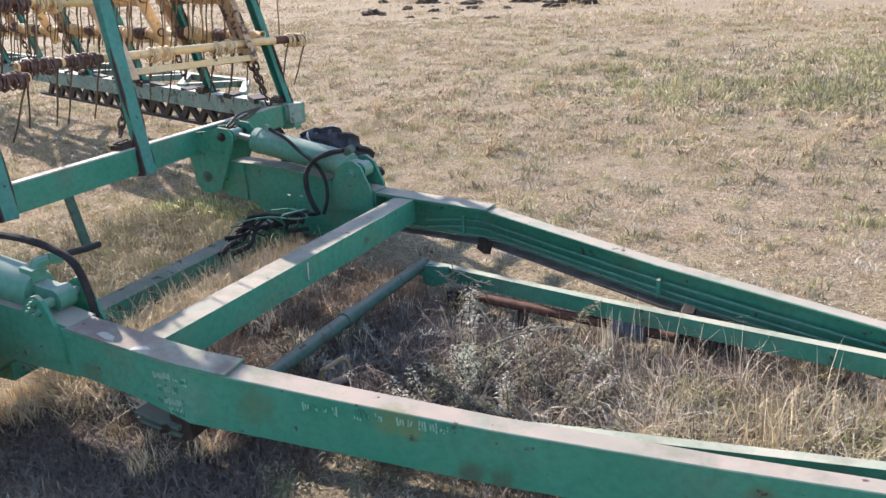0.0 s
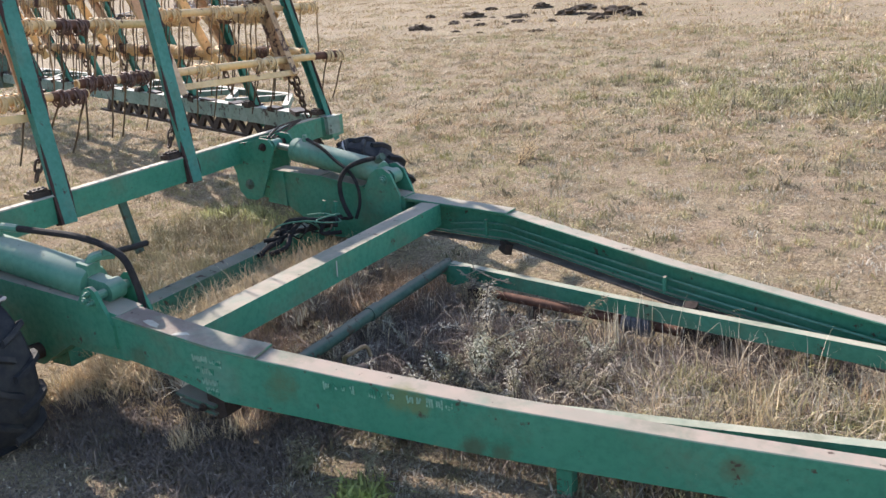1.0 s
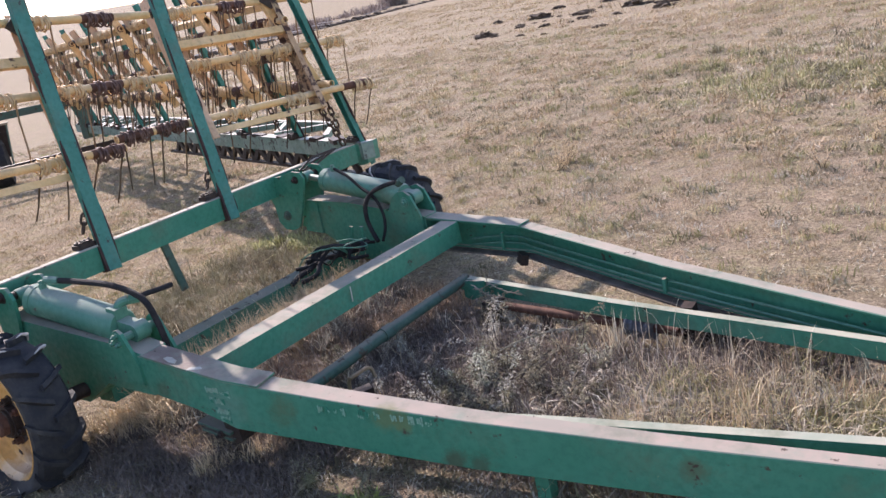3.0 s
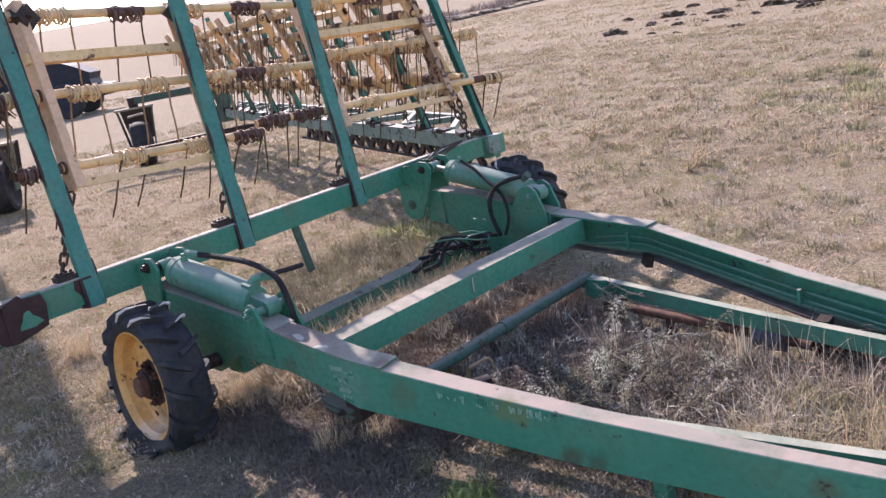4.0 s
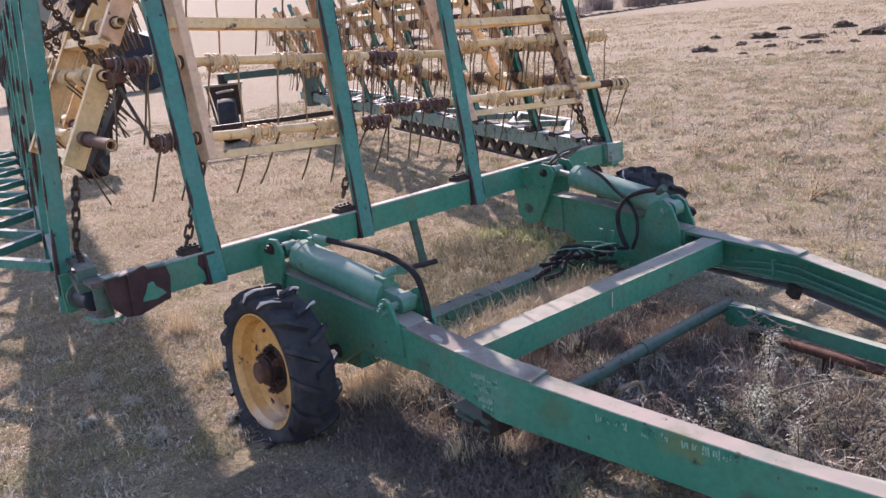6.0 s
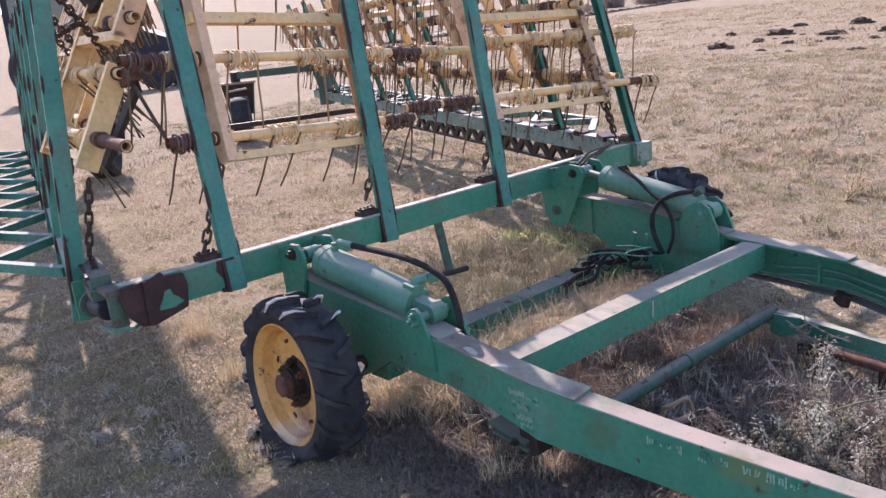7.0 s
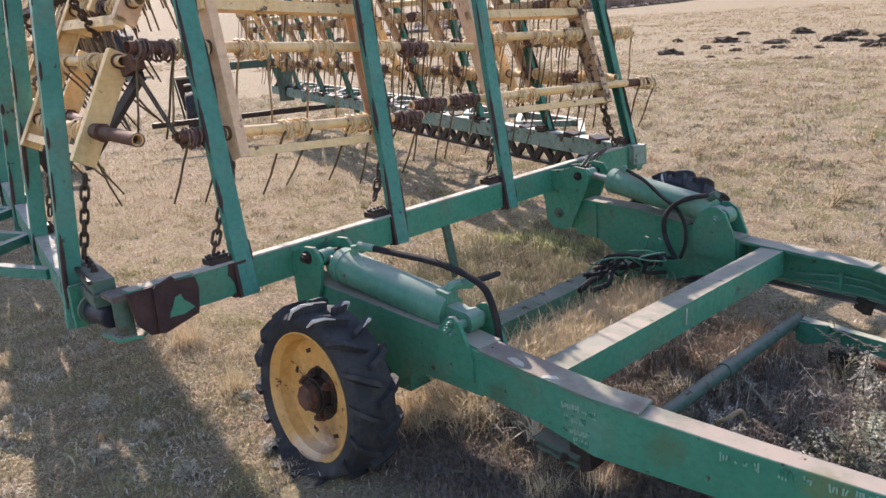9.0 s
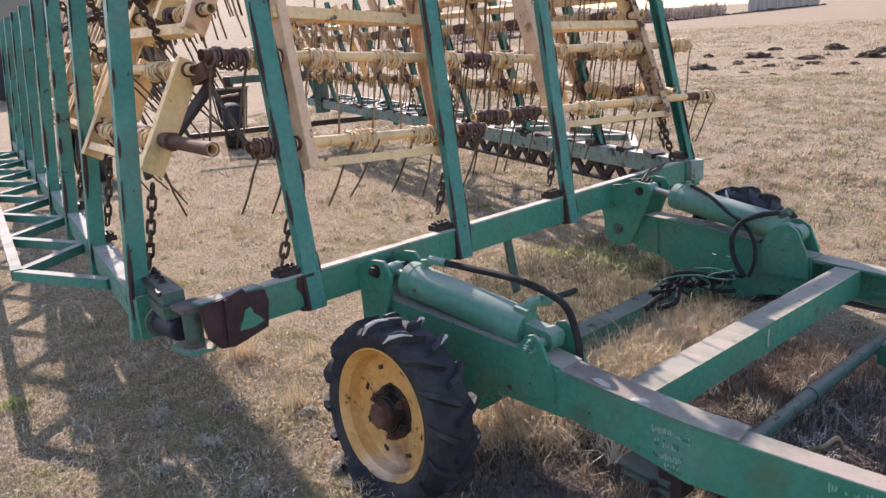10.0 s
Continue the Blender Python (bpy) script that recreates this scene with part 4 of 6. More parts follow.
# ---- hanging harrow sections ----
def tine_mesh(lean, leg, dark, seed):
    """Two slack coils wound on the pipe with a straight tine from the outer end of each; the pipe runs along x at the origin."""
    r = random.Random(seed)
    bm = bmesh.new()
    for sgn in (-1, 1):
        pts = []
        n = 9
        sag = r.uniform(0.006, 0.014)
        for k in range(5 * n + 1):
            a = -math.pi * 0.5 + k * math.tau / n
            rr = 0.037 + 0.007 * math.sin(k * 0.9 + seed)
            pts.append((sgn * (0.012 + 0.0135 * k / n) + r.uniform(-0.0012, 0.0012), rr * math.cos(a), rr * math.sin(a) - sag))
        bm = tube(pts, 0.0056, 5, bm)
    n_coil = len(bm.faces)
    for sgn in (-1, 1):
        q = Vector((sgn * 0.0795, -0.004, -0.042))
        off = r.uniform(-0.35, 1.0) * (0.0 if lean < 20 else 1.0) * -16 + r.uniform(-4, 4)
        d = Vector((r.uniform(-0.10, 0.10), math.sin(radians(lean + off)), -math.cos(radians(lean + off)))).normalized()
        bend = Vector((0, math.cos(radians(lean)), math.sin(radians(lean))))
        bm = tube([q + Vector((-sgn * 0.002, -0.034, 0.03)), q + Vector((0, -0.016, 0.006)), q + d * 0.08, q + d * (leg * 0.65) + bend * 0.004, q + d * leg + bend * 0.02], 0.005, 5, bm, radii=[0.0055, 0.0055, 0.0052, 0.005, 0.0042])
    me = bpy.data.meshes.new("spring_tine")
    bmesh.ops.recalc_face_normals(bm, faces=bm.faces[:])
    for i, f in enumerate(bm.faces):
        f.material_index = 0 if i < n_coil else 1
        f.smooth = True
    bm.to_mesh(me)
    bm.free()
    me.materials.append(DARKSPRING if dark else SPRING)
    me.materials.append(WIRE if lean > 4 or dark else PALEWIRE)
    return me


def section(name_label, tilt, bars, pipes, strips, uppers, deep=0.055, seed=3):
    """A harrow section at the origin: x along its pipes, y backwards, z up, leaning back by tilt degrees.
    bars: place, foot, head, paint. pipes: height along the slope, from, to, lean of the tines, their length, places of the springs (negative index: dark)."""
    ob = thing("harrow_section", name_label, "harrow section", "hanging harrow sections")
    lean = Matrix.Rotation(radians(-tilt), 3, "X")

    def w(u, v, n=0.0):
        return lean @ Vector((u, n, v))

    for k, (u, lo, hi, paint) in enumerate(bars):
        bm = bmesh.new()
        s = 0.05 if k == 0 else -0.05
        prof = ((0, -deep), (s, -deep), (s, 0.008 - deep), (s * 0.15, 0.008 - deep), (s * 0.15, deep - 0.008), (s, deep - 0.008), (s, deep), (0, deep))
        rings = [[bm.verts.new(w(u + a, v, c)) for a, c in prof] for v in (lo, hi)]
        for i in range(8):
            j = (i + 1) % 8
            bm.faces.new((rings[0][i], rings[0][j], rings[1][j], rings[1][i]))
        bm.faces.new(rings[0][::-1])
        bm.faces.new(rings[1])
        bmesh.ops.recalc_face_normals(bm, faces=bm.faces[:])
        bevel(bm, 0.003)
        part("side_bar", bm, paint, ob, "channel side bar")
        if hi < 0.8:
            continue
        bm = bar(w(u + s * 0.2, min(hi, 0.80), -0.04), w(u + s * 1.6, min(hi, 0.80) + 0.07, -0.03), 0.05, 0.10)
        part("head_clamp", bolt(w(u + s, min(hi, 0.80) + 0.03, -0.07), (0, -1, 0), 0.012, bm=bm), STEEL, ob, "dark clamp")
    made = {}
    for v, u0, u1, lean_by, leg, spots in pipes:
        part("cross_pipe", pipe(w(u0, v), w(u1, v), 0.0235, 0.005, 14), YELLOW, ob, "cream yellow pipe", smooth=True)
        for i, (a, dark) in enumerate(spots):
            key = (lean_by, leg, dark, i % 4)
            if key not in made:
                made[key] = tine_mesh(lean_by, leg, dark, seed + len(made))
            if dark:
                part("rust_sleeve", pipe(w(a - 0.11, v), w(a + 0.11, v), 0.0255, 0.003, 14), RUST, ob, "rusty pipe end", smooth=True)
            t = new("spring_tine", made[key])
            t.parent = ob
            t.location = w(a, v)
        for u, lo, hi, paint in bars:
            if u0 < u < u1 and lo < v < hi:
                part("pipe_ring", tube([w(u - 0.012, v), w(u + 0.012, v)], 0.032, 14), RUST, ob)
    for v, u0, u1 in strips:
        part("lower_strip", bar(w(u0, v, -0.03), w(u1, v, -0.03), 0.012, 0.036, up=lean @ Vector((0, 0, 1))), YELLOW, ob)
    for v, u0, u1 in uppers:
        part("upper_bar", bar(w(u0, v, -0.02), w(u1, v, -0.02), 0.045, 0.05, up=lean @ Vector((0, 0, 1))), YELLOW, ob)
    return ob


sec_a = section("cream yellow harrow section with coiled spring tines hung behind the toolbar", 14,
                [(0.0, -0.02, 0.92, PINKISH), (0.93, -0.02, 0.92, PINKISH)],
                [(0.095, -0.22, 1.24, 26, 0.29, [(-0.13, True), (0.36, False), (0.76, False), (1.12, True)]),
                 (0.46, -0.33, 1.80, 2, 0.33, [(-0.26, True), (-0.10, False), (0.22, False), (0.62, False), (1.04, False), (1.28, True), (1.50, False)]),
                 (0.86, -0.1, 1.78, 2, 0.33, [(0.2, False), (0.6, True), (1.0, False), (1.4, True)])],
                [(0.0, 0.03, 0.90)], [(0.635, -0.02, 0.94)])
sec_a.matrix_world = pose(-0.262, -0.115, 1.108, 0, 0, 95.0) @ pose(0, 0, 0, 0, 4.6, 0)
sec_b = section("cream yellow harrow section with coiled spring tines and worn side bars", 24,
                [(0.0, -0.05, 0.95, PINKISH), (0.94, -0.02, 0.95, BROWNED)],
                [(0.105, -0.56, 1.44, 12, 0.29, [(-0.44, True), (-0.20, True), (0.28, False), (0.74, False), (1.36, False)]),
                 (0.47, 0.06, 1.38, 2, 0.32, [(0.16, False), (0.55, False), (0.82, False), (1.30, False)]),
                 (0.84, 0.0, 1.30, 2, 0.32, [(0.2, False), (0.6, True), (1.2, False)])],
                [(0.0, 0.03, 0.92)], [(0.60, 0.0, 0.94)])
_l = Matrix.Rotation(radians(-24), 3, "X")
part("rust_sleeve", pipe(_l @ Vector((1.18, 0, 0.105)), _l @ Vector((1.445, 0, 0.105)), 0.0262, 0.004, 14), RUST, sec_b, "rusty pipe end", smooth=True)
sec_b.matrix_world = pose(-0.375, 1.690, 1.025, 0, 0, 82.0) @ pose(0, 0, 0, 0, 2.4, 0)

# ---- the two folded wings ----
def chain_at(top, bottom, count=None):
    """A hanging chain of welded links, each turned a quarter against the next."""
    top, bottom = Vector(top), Vector(bottom)
    ob = thing("chain", "rusty welded steel chain hanging from a harrow section", "chain", "section chains", at=bottom)
    d = (bottom - top)
    pitch = 0.050
    count = max(2, round(d.length / pitch))
    d.normalize()
    _, s, u = frame_axes(d)
    me = None
    for k in range(count):
        c = top + d * (pitch * (k + 0.5))
        rot = Matrix((s, u, d)).transposed() @ Matrix.Rotation(radians(45 + 90 * (k % 2) + random.uniform(-12, 12)), 3, "Z")
        if me is None:
            pts = []
            for j in range(16):
                a = (j if j < 8 else j - 1) * math.tau / 14
                pts.append((0.0155 * math.cos(a), 0, 0.0155 * math.sin(a) + (0.0175 if j < 8 else -0.0175)))
            pts.append(pts[0])
            bm = tube(pts, 0.0068, 7, caps=False)
            me = bpy.data.meshes.new("link")
            bm.to_mesh(me)
            bm.free()
            me.materials.append(CHAIN)
            me.shade_smooth()
        link = new("link", me)
        link.parent = ob
        link.matrix_basis = Matrix.Translation(c - bottom) @ rot.to_4x4()
    return ob


for top, bot in (((-0.275, -0.12, 1.075), (-0.225, -0.29, 0.735)), ((-0.385, 1.705, 0.965), (-0.31, 1.53, 0.725)), ((-0.36, 0.82, 1.00), (-0.30, 0.66, 0.735)), ((-0.27, 2.62, 0.965), (-0.30, 2.80, 0.66))):
    chain_at(top, bot)


def wing(name, origin, out, inside, stops, label, first_lean, lattice, end_z=0.61, paint=UPGREEN, flat=0.557, deep=0.045):
    """A folded wing: out runs along it away from the hinge, inside points to where its sections hang."""
    o, out, ins = Vector((*origin, 0)), Vector((*out, 0)).normalized(), Vector((*inside, 0)).normalized()

    def w(s, b_, z):
        return o + out * s + ins * b_ + Vector((0, 0, z))

    ob = thing(name, label, "harrow wing", "folded wings", at=w(0, 0, 0))
    last = stops[-1] + 0.35
    part("wing_beam", bar(w(-0.10, 0.075, 0.585), w(last, 0.075, end_z - 0.02), 0.10, 0.125, round_by=0.006), paint, ob, "long green box beam")
    for s in stops:
        upright(w(s, 0, 0.47), w(s, first_lean * 1.55, 2.02), -ins, ob, deep=deep)
        clamp_at(w(s + 0.03, 0.12, 0.675), ins, ob)
    # flat truss on the outer side
    rail = -0.34
    part("truss_rail", bar(w(1.14, rail, flat + 0.003), w(last, rail, flat + 0.003), 0.055, 0.055), paint, ob, "bleached truss rail")
    s, to_rail = 0.62, True
    q = w(s, 0.03, flat)
    while s < last - 0.6:
        s += 0.53 if to_rail else 0.40
        e = w(s, rail if to_rail else 0.03, flat)
        part("truss_strut", bar(q, e, 0.05, 0.05), paint, ob)
        q, to_rail = e, not to_rail
    if lattice:
        # dark steel here paints the shadow the lattice lies in
        part("lower_rail", bar(w(0.0, 0.075, 0.39), w(4.5, 0.075, 0.39), 0.05, 0.022), STEEL, ob)
        k = 0.1
        while k < 4.2:
            part("lattice_strut", bar(w(k, 0.075, 0.395), w(k + 0.14, 0.075, 0.535), 0.03, 0.060), STEEL, ob)
            part("lattice_strut", bar(w(k + 0.14, 0.075, 0.535), w(k + 0.28, 0.075, 0.395), 0.03, 0.060), STEEL, ob)
            k += 0.28
    return ob, w


NEAR_OUT, NEAR_IN = (-0.9705, 0.241), (0.241, 0.9705)
FAR_OUT, FAR_IN = (-0.947, 0.322), (-0.322, -0.947)
near_wing, wn_at = wing("harrow_wing", (-0.64, -0.79), NEAR_OUT, NEAR_IN, [0, 1.13, 2.23, 3.27, 4.4, 5.5, 6.6, 7.7], "long green folded harrow wing with leaning uprights and a flat truss", 0.085, False, deep=0.078)
far_wing, wf_at = wing("harrow_wing", (-0.27, 3.04), FAR_OUT, FAR_IN, [0, 1.0, 2.1, 3.2, 4.3, 5.4, 6.5, 7.6, 8.6], "long green folded harrow wing with a shade-dark lattice under its beam", 0.26, True, paint=FARPAINT, flat=0.645)
for k in range(22):
    r = random.Random(500 + k)
    s = 0.2 + 0.38 * k + r.uniform(-0.1, 0.1)
    part("clamp_box", bar(wf_at(s, 0.04 + r.uniform(0, 0.07), 0.645), wf_at(s + r.uniform(0.07, 0.20), 0.05 + r.uniform(0, 0.07), 0.655), r.uniform(0.05, 0.12), r.uniform(0.02, 0.06), round_by=0.010), STEEL, far_wing, "dark bolted clamp box")
part("end_rail", bar((-8.0, 3.3, 0.40), (-6.9, 5.8, 0.40), 0.06, 0.07), STEEL, far_wing, "thin dark rail behind the wings")

part("hinge_box", bar((-0.27, -0.735, 0.648), (-0.60, -0.672, 0.642), 0.115, 0.045), PIPEGREEN, near_wing, "dusty green hinge box")
part("hinge_web", plate([(0.0, -0.08), (0.0, 0.10), (0.012, 0.10), (0.012, -0.08)], 0.11, (-0.535, -0.735, 0.57), (1, 0, 0), (0, 0, 1)), GREEN, near_wing)
part("chain_plate", bar((-0.30, -0.735, 0.698), (-0.72, -0.65, 0.694), 0.085, 0.050), PIPEGREEN, near_wing, "dark green chain plate")
part("plate_lip", bar((-0.31, -0.783, 0.722), (-0.70, -0.695, 0.718), 0.016, 0.016), STEEL, near_wing)
for k in (0.06, 0.14, 0.22):
    part("plate_bolt", bolt((-0.40 - k, -0.715 + k * 0.27, 0.722), (0, 0, 1), 0.013, 0.012), STEEL, near_wing)
part("hinge_box", bar((-0.27, 2.90, 0.565), (-0.32, 3.10, 0.56), 0.13, 0.14), GREEN, far_wing)
for k in range(3):
    part("lock_link", tube(curve_pts([(-0.08 + 0.03 * k, 2.10, 0.665), (-0.16, 2.32 + 0.03 * k, 0.695 - 0.02 * k), (-0.30, 2.70, 0.665)], 12), 0.007, 8), STEEL, rig, smooth=True)


def near_section(seed, full):
    """A section of the near wing; full: from 0, the first, to 2, those far along it, with inner bars and rows of tines
    added to thicken the ground shadow.
    """
    high = 1.30 if full else 1.02
    bars = [(0.0, -0.03, high, YELLOW), (0.94, -0.03, 0.47, YELLOW), (0.86, 0.60, high, PINKISH), (0.45, 0.66, high, YELLOW)]
    pipes = [(0.12, -0.12, 1.46, 30, 0.33, [(0.2, False), (0.74, False)]),
             (0.43, -0.10, 1.00, 32, 0.33, [(0.16, False), (0.56, False), (0.80, False)]),
             (0.70, -0.05, 0.96, 28, 0.33, [(0.2, False), (0.45, True), (0.7, False)]),
             (0.94, -0.08, 0.98, 3, 0.30, [(0.14, False), (0.36, True), (0.58, False), (0.8, False)]),
             (1.05, -0.08, 0.98, 3, 0.30, [(0.10, False), (0.26, True), (0.42, False), (0.58, False), (0.74, False), (0.9, True)])]
    # added bars and rows, mostly above view, that block sun from the ground
    if full:
        bars += [(u, 0.60, high, YELLOW if full == 1 else BROWNED) for u in ((0.12, 0.30, 0.66, 0.80) if full == 1 else (0.22, 0.66))]
        pipes += [(0.62, -0.10, 1.00, 3, 0.30, [(0.06, False), (0.28, True), (0.5, False), (0.74, False)]),
                  (0.76, -0.10, 1.00, 3, 0.30, [(0.06, False), (0.28, True), (0.5, False), (0.74, False)]),
                  (1.16, -0.10, 1.00, 3, 0.30, [(0.06, False), (0.28, True), (0.5, False), (0.74, False)]),
                  (1.27, -0.10, 1.00, 3, 0.30, [(0.06, False), (0.28, True), (0.5, False), (0.74, False)])]
    if full == 2:
        pipes += [(0.27, -0.10, 1.00, 30, 0.33, [(0.12, False), (0.40, True), (0.6, False), (0.84, False)]),
                  (0.56, -0.10, 1.00, 30, 0.33, [(0.10, False), (0.34, False), (0.6, True), (0.84, False)]),
                  (0.82, -0.10, 1.00, 28, 0.33, [(0.12, False), (0.32, False), (0.55, False), (0.84, False)])]
    ob = section("cream yellow harrow section leaning inwards on a folded wing", 28, bars, pipes,
                 [(0.02, 0.03, 0.9)], [(0.60, 0.0, 0.86)], 0.05, seed)
    lean = Matrix.Rotation(radians(-28), 3, "X")
    part("rust_sleeve", pipe(lean @ Vector((1.06, 0, 0.12)), lean @ Vector((1.465, 0, 0.12)), 0.0272, 0.004, 16), RUST, ob, "rusty hollow pipe end", smooth=True)
    part("rust_ring", tube([lean @ Vector((0.95, 0, 0.12)), lean @ Vector((1.05, 0, 0.12))], 0.043, 9, radii=[0.034, 0.040]), RUST, ob)
    part("rust_joint", bar(lean @ Vector((0.96, 0.03, 0.41)), lean @ Vector((1.06, 0.04, 0.45)), 0.05, 0.07, round_by=0.012), RUST, ob, "rusty bolted joint")
    for k in (0.0, 0.035):
        part("brace_rod", tube([lean @ Vector((1.0 + k, 0.04, 0.42)), lean @ Vector((1.30 + k, 0.24, 0.155))], 0.0050, 7), WIRE, ob, "thin steel brace rod", smooth=True)
    return ob


ang_n = math.degrees(math.atan2(-NEAR_OUT[1], -NEAR_OUT[0]))
ang_f = math.degrees(math.atan2(FAR_OUT[1], FAR_OUT[0]))
near_sections = []
for k, s in enumerate((0.09, 1.20, 2.30, 3.40, 4.50, 5.60, 6.70)):
    q = wn_at(s + 0.94, 0.215 if k == 0 else 0.26, 1.145 - 0.012 * k)
    m = pose(q.x, q.y, q.z, 0, 0, ang_n) @ pose(0.94, 0, 0, 0, 0, 0 if k else 7) @ pose(-0.94, 0, 0)
    if k < 3:
        near_sections.append(near_section(31 + 40 * k, k))
        near_sections[k].matrix_world = m
    else:
        copy_thing(near_sections[2], m)
sec_f = section("cream yellow harrow section leaning inwards on a folded wing", 22,
                [(0.0, -0.05, 1.02, YELLOW), (0.94, -0.05, 1.02, PINKISH)],
                [(0.09, -0.20, 1.06, 10, 0.31, [(0.1, False), (0.30, True), (0.50, False), (0.70, False), (0.9, True)]),
                 (0.36, -0.08, 1.00, 5, 0.31, [(0.15, False), (0.38, False), (0.62, True), (0.85, False)]),
                 (0.62, -0.12, 1.02, 3, 0.31, [(0.10, False), (0.32, True), (0.54, False), (0.78, False)]),
                 (0.88, -0.05, 1.00, 2, 0.31, [(0.2, False), (0.45, False), (0.68, False), (0.88, False)])],
                [(0.0, 0.03, 0.9)], [(0.74, 0.0, 0.94)], 0.034, 11)
for k, s in enumerate((0.15, 1.22, 2.30, 3.38, 4.46, 5.54, 6.62, 7.70)):
    q = wf_at(s, 0.19 + 0.06 * (k % 2), 1.03 - 0.008 * k)
    m = pose(q.x, q.y, q.z, 0, 0, ang_f)
    if k == 0:
        sec_f.matrix_world = m
    else:
        copy_thing(sec_f, m)
for s in (0.09, 1.2, 2.3, 3.4):
    chain_at(wn_at(s + 0.02, 0.20, 1.07), wn_at(s + 0.02, 0.13, 0.71))
for s in (0.17, 1.24, 2.32, 3.4, 4.48):
    chain_at(wf_at(s, 0.18, 0.97), wf_at(s, 0.13, 0.70))


def castor(parent, foot, high, arm_from, ax, wheel_r):
    """The end wheel of a wing, seen edge-on between the tapering cheeks of its fork."""
    foot, arm_from, ax = Vector(foot), Vector(arm_from), Vector(ax).normalized()
    up = Vector((0, 0, 1))
    top = foot + up * high
    part("castor_arm", bar(arm_from, top + up * 0.11, 0.10, 0.11), PIPEGREEN, parent, "dull green castor arm")
    part("castor_head", tube([top, top + up * 0.17], 0.075, 14), STEEL, parent)
    part("fork_top", bar(top - ax * 0.30, top + ax * 0.30, 0.26, 0.030), HITCH, parent, "bleached fork top")
    for sgn in (-1, 1):
        part("fork_cheek", bar(top + ax * (0.27 * sgn) - up * 0.015, foot + ax * (0.19 * sgn) + up * (wheel_r * 0.8), 0.24, 0.016, up=ax), PIPEGREEN, parent)
    c = foot + up * (wheel_r - 0.01)
    e1 = ax.cross(up).normalized()
    part("fork_back", plate([(-0.27, 0), (0.27, 0), (0.19, -high * 0.58), (-0.19, -high * 0.58)], 0.014, top - e1 * (0.40 if e1.x > 0 else -0.40), ax, up), STEEL, parent, "dark back plate of the fork")
    prof = [(0.60, 0.10), (0.8, 0.150), (0.95, 0.130), (1.0, 0.05), (1.0, -0.05), (0.95, -0.130), (0.8, -0.150), (0.60, -0.10), (0.1, -0.05), (0.1, 0.05)]
    bm = bmesh.new()
    rows = [[bm.verts.new(c + (e1 * math.cos(k * math.tau / 32) + up * math.sin(k * math.tau / 32)) * (r * wheel_r) + ax * ww) for r, ww in prof] for k in range(32)]
    for k in range(32):
        for i in range(len(prof)):
            j = (i + 1) % len(prof)
            bm.faces.new((rows[k][i], rows[k][j], rows[(k + 1) % 32][j], rows[(k + 1) % 32][i]))
    part("castor_wheel", bm, RUBBER, parent, "dark worn castor tyre", smooth=True)
    part("castor_scraper", bar(top - ax * 0.14 - up * 0.13 - e1 * 0.12, top + ax * 0.14 - up * 0.11 - e1 * 0.12, 0.05, 0.03), PALE, parent, "pale scraper over the tyre")


castor(near_wing, (-8.1, 2.02, 0.0), 0.90, (-8.1, 1.12, 0.98), (0.55, 0.83, 0), 0.36)
part("castor_leg", bar((-8.05, 1.75, 1.5), (-8.5, 2.0, 0.1), 0.16, 0.10), STEEL, near_wing, "dark leaning stay")
castor(far_wing, (-9.10, 4.60, 0.0), 0.92, (-7.95, 5.52, 1.05), (0.50, 0.86, 0), 0.36)
part("castor_post", bar((-8.10, 5.60, 0.45), (-8.12, 5.62, 1.12), 0.16, 0.16), PIPEGREEN, far_wing)

part("dark_stay", bar((-0.56, -0.315, 1.46), (-1.55, -0.215, 0.98), 0.030, 0.042), DARKPAINT, near_wing, "dark leaning stay behind the first section")

# lifting chains slung from the uprights of the near wing
for a, c in ((wn_at(0.02, 0.17, 1.98), wn_at(0.62, 0.44, 1.62)), (wn_at(1.10, 0.17, 1.98), wn_at(1.75, 0.44, 1.58)), (wn_at(2.2, 0.17, 1.98), wn_at(2.6, 0.44, 1.58))):
    chain_at(a, c)


# ---- what lies and grows round the frame ----
rng = np.random.default_rng(7)


def lies_on(x, y):
    return hollow(x, y)


